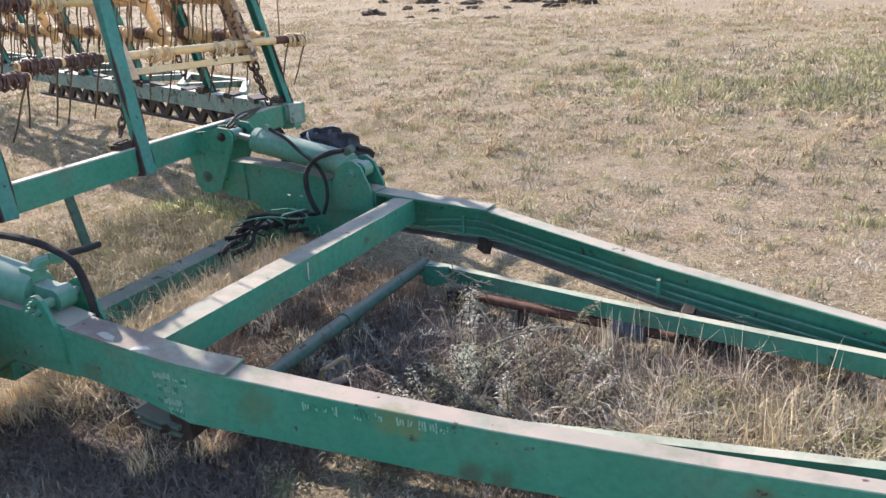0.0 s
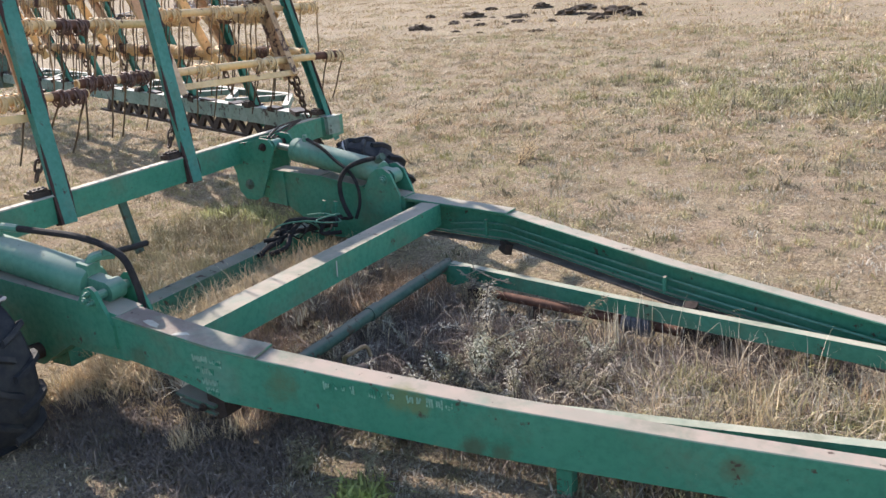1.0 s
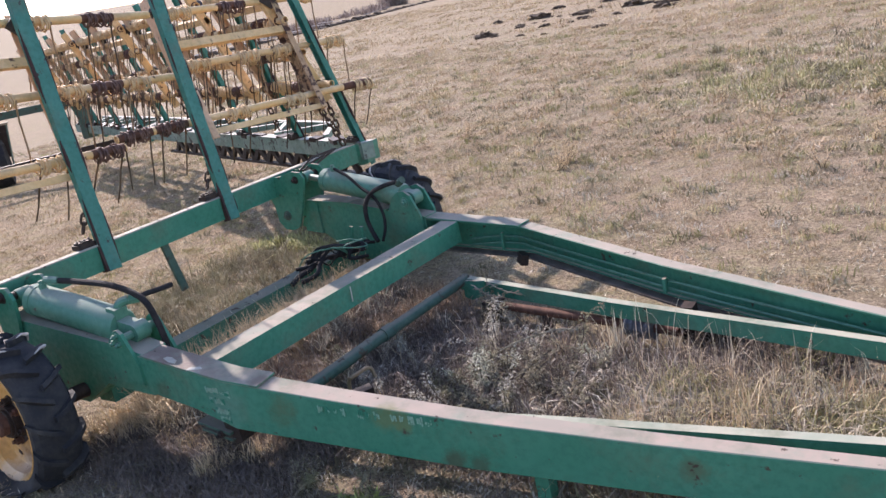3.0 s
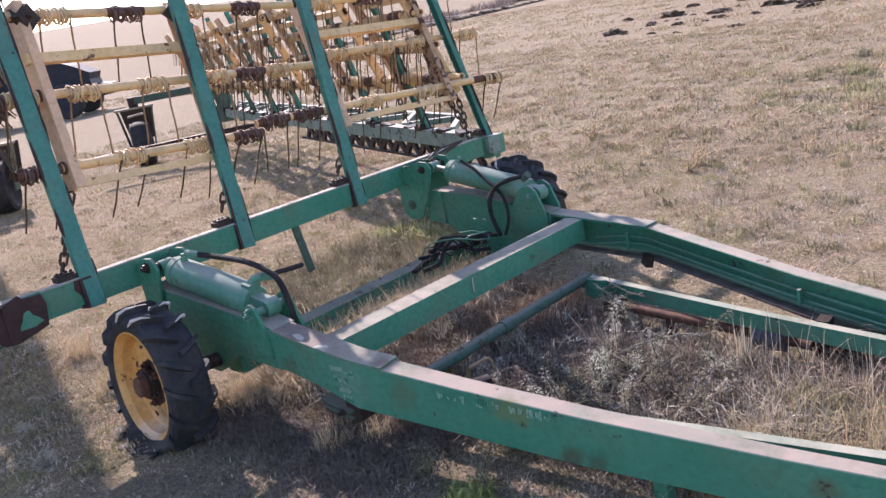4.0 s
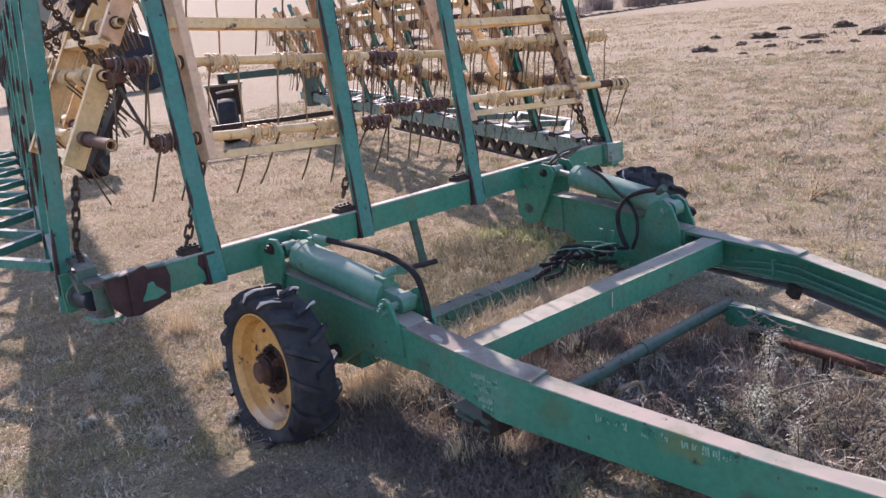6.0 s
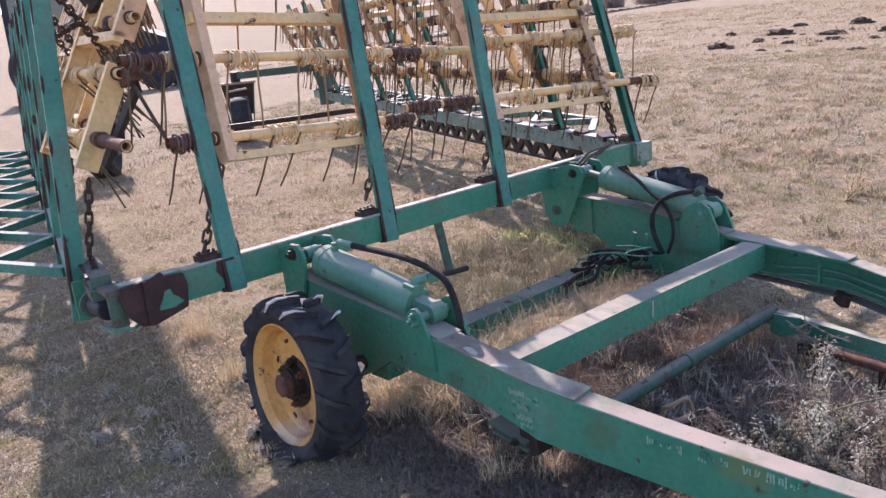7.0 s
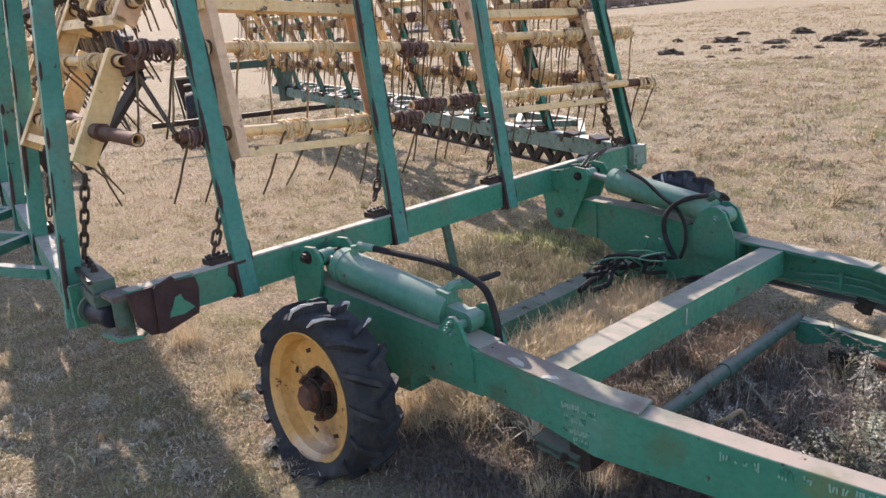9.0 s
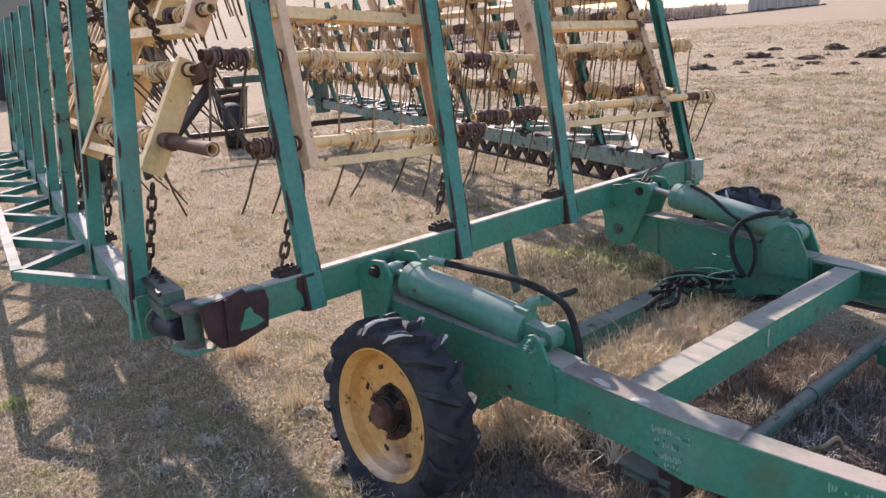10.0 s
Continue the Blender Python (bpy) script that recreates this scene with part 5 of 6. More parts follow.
def blades(name, pts, height, width, lean, material, label, category, tints=None, sections=2, kind="stuff", dome=None):
    """Grass as one mesh: every blade a bent, tapering strip from its own root. height, width: ranges."""
    pts = np.asarray(pts, float)
    n = len(pts)
    h = rng.uniform(height[0], height[1], n)
    if dome is not None:
        h = h * dome
    wd = rng.uniform(width[0], width[1], n)
    turn = rng.uniform(0, math.tau, n)
    away = rng.uniform(0, math.tau, n)
    bend = np.abs(rng.normal(0, lean, n)) * h
    side = np.stack([np.cos(turn), np.sin(turn), np.zeros(n)], 1)
    fall = np.stack([np.cos(away), np.sin(away), np.zeros(n)], 1)
    k = sections
    rows = []
    for i in range(k):
        t = i / k
        c = pts + fall * (bend * (0.3 * t + 0.7 * t * t))[:, None]
        c[:, 2] += h * t * (1 - 0.18 * t)
        half = (wd * (1 - 0.55 * t) / 2)[:, None] * side
        rows += [c - half, c + half]
    tip = pts + fall * bend[:, None]
    tip[:, 2] += np.maximum(h * 0.82 - 0.25 * bend, h * 0.25)
    rows.append(tip)
    per = 2 * k + 1
    co = np.stack(rows, 1).reshape(-1, 3)
    base = np.arange(n) * per
    tris = []
    for i in range(k - 1):
        a = base + 2 * i
        tris += [np.stack([a, a + 1, a + 3], 1), np.stack([a, a + 3, a + 2], 1)]
    a = base + 2 * (k - 1)
    tris.append(np.stack([a, a + 1, a + 2], 1))
    tri = np.concatenate(tris)
    me = bpy.data.meshes.new(name)
    me.vertices.add(len(co))
    me.vertices.foreach_set("co", co.ravel())
    me.loops.add(tri.size)
    me.loops.foreach_set("vertex_index", tri.ravel().astype(np.int32))
    me.polygons.add(len(tri))
    me.polygons.foreach_set("loop_start", np.arange(0, tri.size, 3, dtype=np.int32))
    me.update(calc_edges=True)
    at = me.attributes.new("tint", "FLOAT", "POINT")
    at.data.foreach_set("value", np.repeat(rng.random(n) if tints is None else np.clip(tints + rng.normal(0, 0.13, n), 0, 1), per).astype(np.float32))
    me.materials.append(material)
    return tagged(new(name, me), label, category, kind=kind)


def on_ground(x, y):
    return np.array([(a, c, lies_on(a, c) - 0.004) for a, c in zip(x, y)])


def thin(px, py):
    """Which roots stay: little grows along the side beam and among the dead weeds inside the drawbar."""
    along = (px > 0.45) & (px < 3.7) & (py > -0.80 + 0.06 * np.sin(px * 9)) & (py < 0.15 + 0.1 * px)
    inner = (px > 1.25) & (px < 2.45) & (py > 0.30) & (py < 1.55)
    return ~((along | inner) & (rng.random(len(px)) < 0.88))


def tussocks(n, x0, x1, y0, y1, r, per):
    """Round cushions, highest in the middle, of uneven size."""
    m = max(1, n // per)
    cx, cy = rng.uniform(x0, x1, m), rng.uniform(y0, y1, m)
    size = rng.lognormal(0, 0.45, m)
    a = rng.normal(0, 1, (m * per, 2)) * np.array([1.0, 0.8])
    rr = np.repeat(r * size, per)
    px = np.repeat(cx, per) + a[:, 0] * rr
    py = np.repeat(cy, per) + a[:, 1] * rr
    k = thin(px, py)
    return px[k], py[k], np.repeat(rng.beta(0.8, 0.8, m), per)[k], (np.exp(-0.5 * (a ** 2).sum(1)) * np.repeat(np.clip(size, 0.5, 1.8), per))[k]


def clumped(n, x0, x1, y0, y1, r, per, bare=True):
    """Roots gathered in tufts over a stretch of ground."""
    m = max(1, n // per)
    cx, cy = rng.uniform(x0, x1, m), rng.uniform(y0, y1, m)
    rr = r * rng.uniform(0.4, 1.6, m)
    px = np.repeat(cx, per) + rng.normal(0, 1, m * per) * np.repeat(rr, per)
    py = np.repeat(cy, per) + rng.normal(0, 1, m * per) * np.repeat(rr, per)
    k = thin(px, py) if bare else np.ones(len(px), bool)
    return px[k], py[k], np.repeat(rng.random(m), per)[k]


px, py, tn = clumped(290000, -4.5, 5.2, -1.6, 5.6, 0.026, 16)
blades("short_grass", on_ground(px, py), (0.007, 0.021), (0.0030, 0.0080), 1.1, STRAW, "short dry tan grass over the whole field", "grass", tints=tn)
px, py, tn = clumped(110000, -14, 10, 4.5, 16, 0.07, 14)
blades("short_grass", on_ground(px, py), (0.012, 0.04), (0.006, 0.015), 1.1, STRAW, "short dry tan grass farther out", "grass", tints=tn)
px, py, tn = clumped(50000, -12, -3.8, -2.5, 6, 0.07, 14)
blades("short_grass", on_ground(px, py), (0.02, 0.06), (0.004, 0.009), 0.9, STRAW, "short dry tan grass behind the harrow", "grass", tints=tn)
px, py, tn = clumped(40000, -9, 11, -9, -1.6, 0.08, 14)
blades("short_grass", on_ground(px, py), (0.02, 0.05), (0.004, 0.009), 1.3, STRAW, "short dry tan grass in front of the harrow", "grass", tints=tn)
px, py, tn = clumped(30000, 5.2, 14, -2, 5.6, 0.08, 14)
blades("short_grass", on_ground(px, py), (0.02, 0.05), (0.004, 0.009), 1.3, STRAW, "short dry tan grass ahead of the drawbar", "grass", tints=tn)
px, py, tn = clumped(60000, -45, 25, 15, 60, 0.25, 12)
blades("short_grass", on_ground(px, py), (0.03, 0.09), (0.015, 0.035), 0.9, STRAW, "short dry tan grass far off", "grass", tints=tn)

px, py, tn, dm = tussocks(90000, -4.0, 5.2, -1.6, 5.6, 0.045, 60)
blades("grass_cushions", on_ground(px, py), (0.016, 0.048), (0.0030, 0.0075), 0.9, STRAW, "thicker cushions of dry grass", "grass", tints=tn, dome=dm)
px, py, tn, dm = tussocks(130000, -14, 10, 4.5, 17, 0.10, 60)
blades("grass_cushions", on_ground(px, py), (0.035, 0.12), (0.007, 0.019), 1.5, STRAW, "thicker cushions of dry grass farther out", "grass", tints=tn, dome=dm)
px, py, tn, dm = tussocks(90000, -45, 25, 14, 55, 0.26, 40)
blades("grass_cushions", on_ground(px, py), (0.06, 0.20), (0.02, 0.05), 1.0, STRAW, "thicker cushions of dry grass far off", "grass", tints=tn, dome=dm)

px, py, tn, dm = tussocks(50000, -2.6, 0.9, -1.7, 0.1, 0.05, 50)
blades("grass_cushions", on_ground(px, py), (0.014, 0.038), (0.0035, 0.009), 1.0, STRAW, "soft uneven grass beside the wheel", "grass", tints=tn, dome=dm)
# these olive herbs also darken the ground where the wing's shadow falls
px, py, tn, dm = tussocks(26000, -2.6, 0.5, -1.7, 0.05, 0.055, 60)
blades("low_herbs", on_ground(px, py), (0.018, 0.045), (0.0022, 0.005), 0.9, DULL, "olive brown tufts of low herbs beside the wheel", "herbs", tints=tn, dome=dm)
px, py, tn, dm = tussocks(20000, -2.8, 0.35, -1.6, 3.0, 0.07, 110)
blades("low_herbs", on_ground(px, py), (0.016, 0.050), (0.0030, 0.0070), 1.1, WEED, "soft olive clumps of low herbs beside and behind the toolbar", "herbs", tints=rng.beta(0.8, 1.2, len(px)), dome=dm)
px, py, tn, dm = tussocks(16000, -2.6, 1.4, -1.7, 0.0, 0.06, 40)
blades("low_herbs", on_ground(px, py), (0.014, 0.034), (0.005, 0.011), 1.1, SILVER, "pale grey herbs in the shade of the wing", "herbs", tints=tn, dome=dm)

px, py, tn, dm = tussocks(30000, -13, 9, 2.6, 16, 0.09, 40)
blades("low_herbs", on_ground(px, py), (0.03, 0.10), (0.006, 0.014), 1.2, DULL, "dull brown herbs scattered over the field", "herbs", tints=tn, dome=dm)
# litter whose dark colour also deepens the side beam's shadow on pale soil
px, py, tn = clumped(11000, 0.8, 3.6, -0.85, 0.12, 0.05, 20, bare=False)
blades("thatch", on_ground(px, py), (0.010, 0.035), (0.003, 0.007), 1.0, THATCH, "plant litter along the side beam, darkened for the beam's shadow", "litter", tints=tn)

# grey and greenish low herbs
px, py, tn = clumped(14000, -14, 10, 5.0, 16, 0.08, 22)
blades("low_herbs", on_ground(px, py), (0.04, 0.12), (0.008, 0.018), 0.9, WEED, "scattered yellowish herbs in the dry field", "herbs", tints=tn)
px, py, tn = clumped(7000, -4, 5.2, 2.2, 5.5, 0.05, 24)
blades("low_herbs", on_ground(px, py), (0.03, 0.09), (0.004, 0.009), 0.6, WEED, "scattered yellowish herbs near the wheel", "herbs", tints=tn)
px, py, tn = clumped(16000, -2.5, 5.0, -1.5, 5.0, 0.05, 26)
blades("low_herbs", on_ground(px, py), (0.015, 0.06), (0.004, 0.009), 0.8, SILVER, "low grey-green herbs between the grass", "herbs", tints=tn)
def plants(n, cx, cy, wide, deep, r, per):
    """Separate low plants, thinning out from the middle of their patch; each is domed."""
    ax, ay = cx + rng.normal(0, wide, n), cy + rng.normal(0, deep, n)
    size = rng.lognormal(0, 0.4, n)
    a = rng.normal(0, 1, (n * per, 2))
    rr = np.repeat(r * size, per)
    return np.repeat(ax, per) + a[:, 0] * rr, np.repeat(ay, per) + a[:, 1] * rr, np.repeat(rng.beta(0.8, 0.8, n), per), np.exp(-0.4 * (a ** 2).sum(1)) * np.repeat(np.clip(size, 0.6, 1.7), per)


for n, cx, cy, wide, deep in ((150, 3.6, 7.4, 0.9, 0.55), (150, 5.4, 8.3, 1.2, 0.7), (120, 4.0, 9.8, 1.3, 0.7), (90, 2.0, 7.6, 0.9, 0.5), (60, 6.6, 6.2, 1.0, 0.6), (50, 1.0, 9.4, 1.4, 0.8)):
    px, py, tn, dm = plants(n, cx, cy, wide, deep, 0.075, 50)
    k = tn < 0.35
    blades("weed_patch", on_ground(px[k], py[k]), (0.06, 0.18), (0.008, 0.018), 1.0, DULL, "dull olive clumps of low weeds in the dry field", "weeds", tints=rng.random(k.sum()), dome=dm[k])
    blades("weed_patch", on_ground(px[~k], py[~k]), (0.05, 0.19), (0.008, 0.018), 1.1, WEED, "greenish clumps of low weeds in the dry field", "weeds", tints=rng.beta(0.8, 0.8, (~k).sum()), dome=dm[~k])
for cx, cy, n in ((1.50, 5.02, 3), (3.39, 3.46, 4), (3.29, 3.28, 3), (2.90, 2.87, 2), (3.43, 5.35, 5), (3.75, 3.39, 4), (2.2, 4.4, 3)):
    px, py, tn, dm = plants(n, cx, cy, 0.12, 0.10, 0.04, 60)
    blades("weed_patch", on_ground(px, py), (0.03, 0.10), (0.004, 0.010), 1.0, WEED, "small greenish weed clump in the dry field", "weeds", tints=rng.beta(0.8, 0.8, len(px)), dome=dm)
px, py, tn = clumped(4200, 0.8, 7.5, 6.3, 10.4, 0.10, 6)
blades("seed_heads", on_ground(px, py) + np.array([0, 0, 0.03]), (0.02, 0.06), (0.008, 0.015), 0.9, HEADS, "pale seed heads among the weeds", "herbs", tints=tn)
# small pale heads dotted over the field
px, py, tn = clumped(26000, -4.5, 6.0, -1.6, 5.6, 0.010, 6)
blades("seed_heads", on_ground(px, py), (0.008, 0.022), (0.006, 0.012), 1.2, HEADS, "small pale dry heads dotted over the field", "herbs", tints=tn)
px, py, tn = clumped(16000, -14, 10, 5.6, 18, 0.02, 5)
blades("seed_heads", on_ground(px, py), (0.015, 0.05), (0.010, 0.022), 1.0, HEADS, "small pale dry heads dotted farther out", "herbs", tints=tn)
# darker brown low plants, one by one
px, py, tn, dm = plants(900, 0.5, 6.5, 4.2, 3.0, 0.045, 34)
blades("low_herbs", on_ground(px, py), (0.03, 0.09), (0.005, 0.012), 1.2, DULL, "brownish low plants scattered over the field", "herbs", tints=tn, dome=dm)

# tall dry grass inside and under the frame
def inside_near(n, x0, x1, y0, y1, r=0.03, per=10):
    return clumped(n, x0, x1, y0, y1, r, per, bare=False)


px, py, tn = inside_near(700, 2.65, 3.72, 0.50, 1.12, 0.035, 24)
blades("tall_grass", on_ground(px, py), (0.07, 0.24), (0.0022, 0.0045), 1.0, GOLD, "tall golden dry grass inside the drawbar", "grass", sections=3, tints=tn)
px, py, tn = inside_near(5600, 0.46, 0.80, 0.2, 1.75)
# tints raised to paint sunlight onto this grass
tn = 0.35 + 0.65 * tn
blades("tall_grass", on_ground(px, py), (0.10, 0.34), (0.0022, 0.0045), 0.8, GOLD, "tall golden dry grass between the cross beams", "grass", sections=3, tints=tn)
px, py, tn = inside_near(20000, 1.25, 3.3, 0.35, 1.5)
k = (py < 1.24) | (px < 1.6) | (px > 2.7) | (rng.random(len(px)) < 0.2)
px, py, tn = px[k], py[k], tn[k]
blades("thatch", on_ground(px, py), (0.05, 0.20), (0.003, 0.006), 0.8, THATCH, "brown tangled dead grass inside the drawbar", "grass", sections=3, tints=tn)
px, py, tn = inside_near(1300, 1.25, 2.9, 0.4, 1.45, 0.03, 40)
blades("low_herbs", on_ground(px, py), (0.05, 0.17), (0.004, 0.010), 0.8, SILVER, "grey dead herbs inside the drawbar", "herbs", sections=3, tints=tn)
px, py, tn, dm = tussocks(22000, -1.1, 0.33, 0.9, 2.9, 0.05, 60)
blades("thatch", on_ground(px, py), (0.05, 0.15), (0.003, 0.007), 0.9, DULL, "dull dead weeds under the toolbar", "weeds", tints=tn, dome=dm)
px = 3.75 - 1.25 * np.sqrt(rng.random(110)) ** 1.3
py = 1.03 - 0.225 * (px - 3.8) - rng.uniform(0.02, 0.22, 110)
blades("seed_stalks", on_ground(px, py), (0.16, 0.42), (0.0016, 0.003), 0.35, HEADS, "thin pale grass stalks before the inner beam", "grass", sections=4)
px, py, tn = inside_near(110, 1.6, 2.6, 0.5, 1.45)
blades("tall_grass", on_ground(px, py), (0.10, 0.30), (0.0025, 0.005), 0.5, GOLD, "sparse golden stalks among dead grass", "grass", sections=3, tints=tn)
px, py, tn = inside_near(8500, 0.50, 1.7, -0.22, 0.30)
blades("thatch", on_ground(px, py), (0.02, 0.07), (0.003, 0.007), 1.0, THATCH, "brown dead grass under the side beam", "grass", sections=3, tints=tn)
px, py, tn, dm = plants(17, 0.92, 0.12, 0.28, 0.09, 0.035, 60)
blades("tall_grass", on_ground(px, py), (0.06, 0.15), (0.0020, 0.0040), 0.9, GOLD, "golden grass tufts beside the wheel", "grass", sections=3, tints=tn, dome=np.clip(dm, 0.3, 1.2))


def tuft(x, y, n, r, height, material, label, lean=0.45, wd=(0.002, 0.005), name="grass_tuft"):
    """One separate tuft, standing at its own place."""
    a = rng.normal(0, r, (n, 2))
    a *= np.minimum(1, 1.6 * r / np.maximum(1e-6, np.hypot(a[:, 0], a[:, 1])))[:, None]
    pts = on_ground(a[:, 0] + x, a[:, 1] + y)
    return blades(name, pts, height, wd, lean, material, label, "grass tuft", sections=3, kind="")


for x, y, n, r, h in ((-1.18, -0.02, 150, 0.05, (0.10, 0.24)), (-0.42, -0.18, 90, 0.04, (0.08, 0.2)), (1.24, 0.0, 150, 0.04, (0.05, 0.12)), (1.37, 0.15, 120, 0.04, (0.05, 0.13)), (0.42, 0.17, 200, 0.06, (0.05, 0.13)), (0.55, 0.10, 150, 0.05, (0.05, 0.13)), (3.1, 0.75, 130, 0.06, (0.15, 0.3)), (2.75, 0.62, 110, 0.05, (0.12, 0.28)), (-0.9, 0.25, 60, 0.04, (0.05, 0.12))):
    tuft(x, y, n, r, h, GOLD, "upright tuft of golden dry grass")
for x, y in ((2.42, 1.25), (2.45, 1.22), (1.86, 1.20), (1.95, 1.05), (1.52, 1.30)):
    ob = tuft(x, y, 18 if x > 2.3 else 14, 0.016, (0.12, 0.34) if x > 2.3 else (0.08, 0.22), HEADS, "tall pale dry weed with ragged stalks", 0.14, (0.003, 0.007), "tall_weed")
    tagged(ob, "tall pale dry weed with ragged stalks", "weed", kind="stuff")
for x, y, n, r, h in ((2.03, -0.01, 240, 0.05, (0.03, 0.10)), (2.95, 0.62, 70, 0.04, (0.08, 0.16)), (-1.55, -1.05, 60, 0.04, (0.03, 0.08)), (0.5, 1.8, 50, 0.05, (0.05, 0.12))):
    tuft(x, y, n, r, h, LEAF, "small tuft of fresh green leaves", 0.8, (0.008, 0.016), "green_tuft")
for x, y, n in ((2.84, 0.95, 170), (2.80, 1.01, 130), (3.18, 1.33, 90), (2.76, 0.92, 110), (3.25, 0.85, 70)):
    tuft(x, y, n, 0.05, (0.07, 0.2), WEED, "yellow-green herb clump inside the drawbar", 0.6, (0.004, 0.009), "weed_clump")
for x, y, n, r in ((-0.60, 2.46, 300, 0.08), (-0.79, 2.53, 200, 0.07), (-0.38, 2.38, 120, 0.06), (-0.95, 2.40, 160, 0.06), (-0.30, 2.60, 150, 0.06)):
    tuft(x, y, n, r, (0.05, 0.13), GREENWEED, "bright yellow-green weed clump behind the toolbar", 0.8, (0.005, 0.012), "weed_clump")

px, py, tn = inside_near(2600, 0.48, 1.10, 0.2, 1.75)
blades("thatch", on_ground(px, py), (0.06, 0.22), (0.003, 0.006), 0.8, THATCH, "brown dead grass between the cross beams", "grass", sections=3, tints=tn)
px, py, tn = inside_near(500, 0.55, 1.08, 0.2, 1.6, 0.04, 25)
blades("low_herbs", on_ground(px, py), (0.06, 0.20), (0.004, 0.009), 0.8, SILVER, "pale seed heads between the cross beams", "herbs", sections=3, tints=tn)
px, py, tn = inside_near(5200, 2.5, 3.75, 0.35, 1.1, 0.05, 20)
blades("low_herbs", on_ground(px, py), (0.04, 0.15), (0.003, 0.008), 1.1, DULL, "dull brown herbs between the golden grass", "herbs", sections=3, tints=tn)
px, py, tn = inside_near(2300, 2.62, 3.75, 0.40, 1.1, 0.03, 40)
blades("low_herbs", on_ground(px, py), (0.06, 0.20), (0.004, 0.009), 0.8, SILVER, "pale herbs between the golden grass", "herbs", sections=3, tints=tn)
for n, mat, hi, label in ((15, GOLD, 0.28, "bunches of golden dry grass inside the drawbar"), (30, ROSY, 0.25, "bunches of rosy dry grass inside the drawbar"), (16, WEED, 0.22, "yellow-green bunches inside the drawbar")):
    px, py, tn, dm = plants(n, 3.15, 0.80, 0.32, 0.18, 0.028, 90)
    k = (px > 2.74) & (px < 3.74) & (py > 0.24 + 0.085 * px) & (py < 1.90 - 0.235 * px)
    blades("tall_grass", on_ground(px[k], py[k]), (0.09, hi), (0.0015, 0.0034), 0.7, mat, label, "grass", sections=3, tints=tn[k], dome=np.clip(dm[k], 0.4, 1.3))
px, py, tn = inside_near(2700, 2.66, 3.75, 0.45, 1.10, 0.040, 75)
blades("low_herbs", on_ground(px, py), (0.06, 0.20), (0.0025, 0.007), 0.9, WEED, "yellow-green herbs between the golden grass", "herbs", sections=3, tints=tn)

px, py, tn = inside_near(1400, 2.3, 3.7, 0.42, 1.15, 0.012, 12)
blades("seed_heads", on_ground(px, py) + np.array([0, 0, 0.05]), (0.03, 0.12), (0.004, 0.009), 1.0, HEADS, "pale seed heads inside the drawbar", "herbs", tints=tn)
px, py, tn = inside_near(700, 0.52, 1.06, 0.2, 1.7, 0.012, 10)
blades("seed_heads", on_ground(px, py) + np.array([0, 0, 0.06]), (0.04, 0.16), (0.003, 0.008), 0.9, HEADS, "pale seed heads between the cross beams", "herbs", tints=tn)

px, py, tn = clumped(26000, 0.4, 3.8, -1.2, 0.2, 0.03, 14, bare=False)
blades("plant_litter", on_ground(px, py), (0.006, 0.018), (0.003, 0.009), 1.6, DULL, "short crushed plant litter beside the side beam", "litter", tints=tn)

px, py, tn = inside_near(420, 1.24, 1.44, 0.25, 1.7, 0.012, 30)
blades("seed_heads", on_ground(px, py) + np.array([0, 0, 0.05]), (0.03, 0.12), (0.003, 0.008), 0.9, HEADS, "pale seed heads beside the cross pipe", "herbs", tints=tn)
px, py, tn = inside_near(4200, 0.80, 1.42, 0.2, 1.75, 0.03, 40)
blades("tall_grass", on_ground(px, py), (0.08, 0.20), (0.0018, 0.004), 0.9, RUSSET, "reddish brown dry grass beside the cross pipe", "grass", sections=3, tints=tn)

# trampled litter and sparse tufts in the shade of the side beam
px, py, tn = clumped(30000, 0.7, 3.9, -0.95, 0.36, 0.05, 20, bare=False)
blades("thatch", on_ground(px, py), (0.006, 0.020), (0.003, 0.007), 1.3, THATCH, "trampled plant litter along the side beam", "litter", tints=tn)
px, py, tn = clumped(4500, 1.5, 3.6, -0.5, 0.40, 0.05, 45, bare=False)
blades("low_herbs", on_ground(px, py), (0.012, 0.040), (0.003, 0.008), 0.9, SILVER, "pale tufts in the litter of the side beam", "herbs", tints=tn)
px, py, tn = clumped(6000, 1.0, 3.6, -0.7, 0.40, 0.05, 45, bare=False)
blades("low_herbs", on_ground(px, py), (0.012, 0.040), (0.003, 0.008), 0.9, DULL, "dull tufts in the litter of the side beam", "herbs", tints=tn)


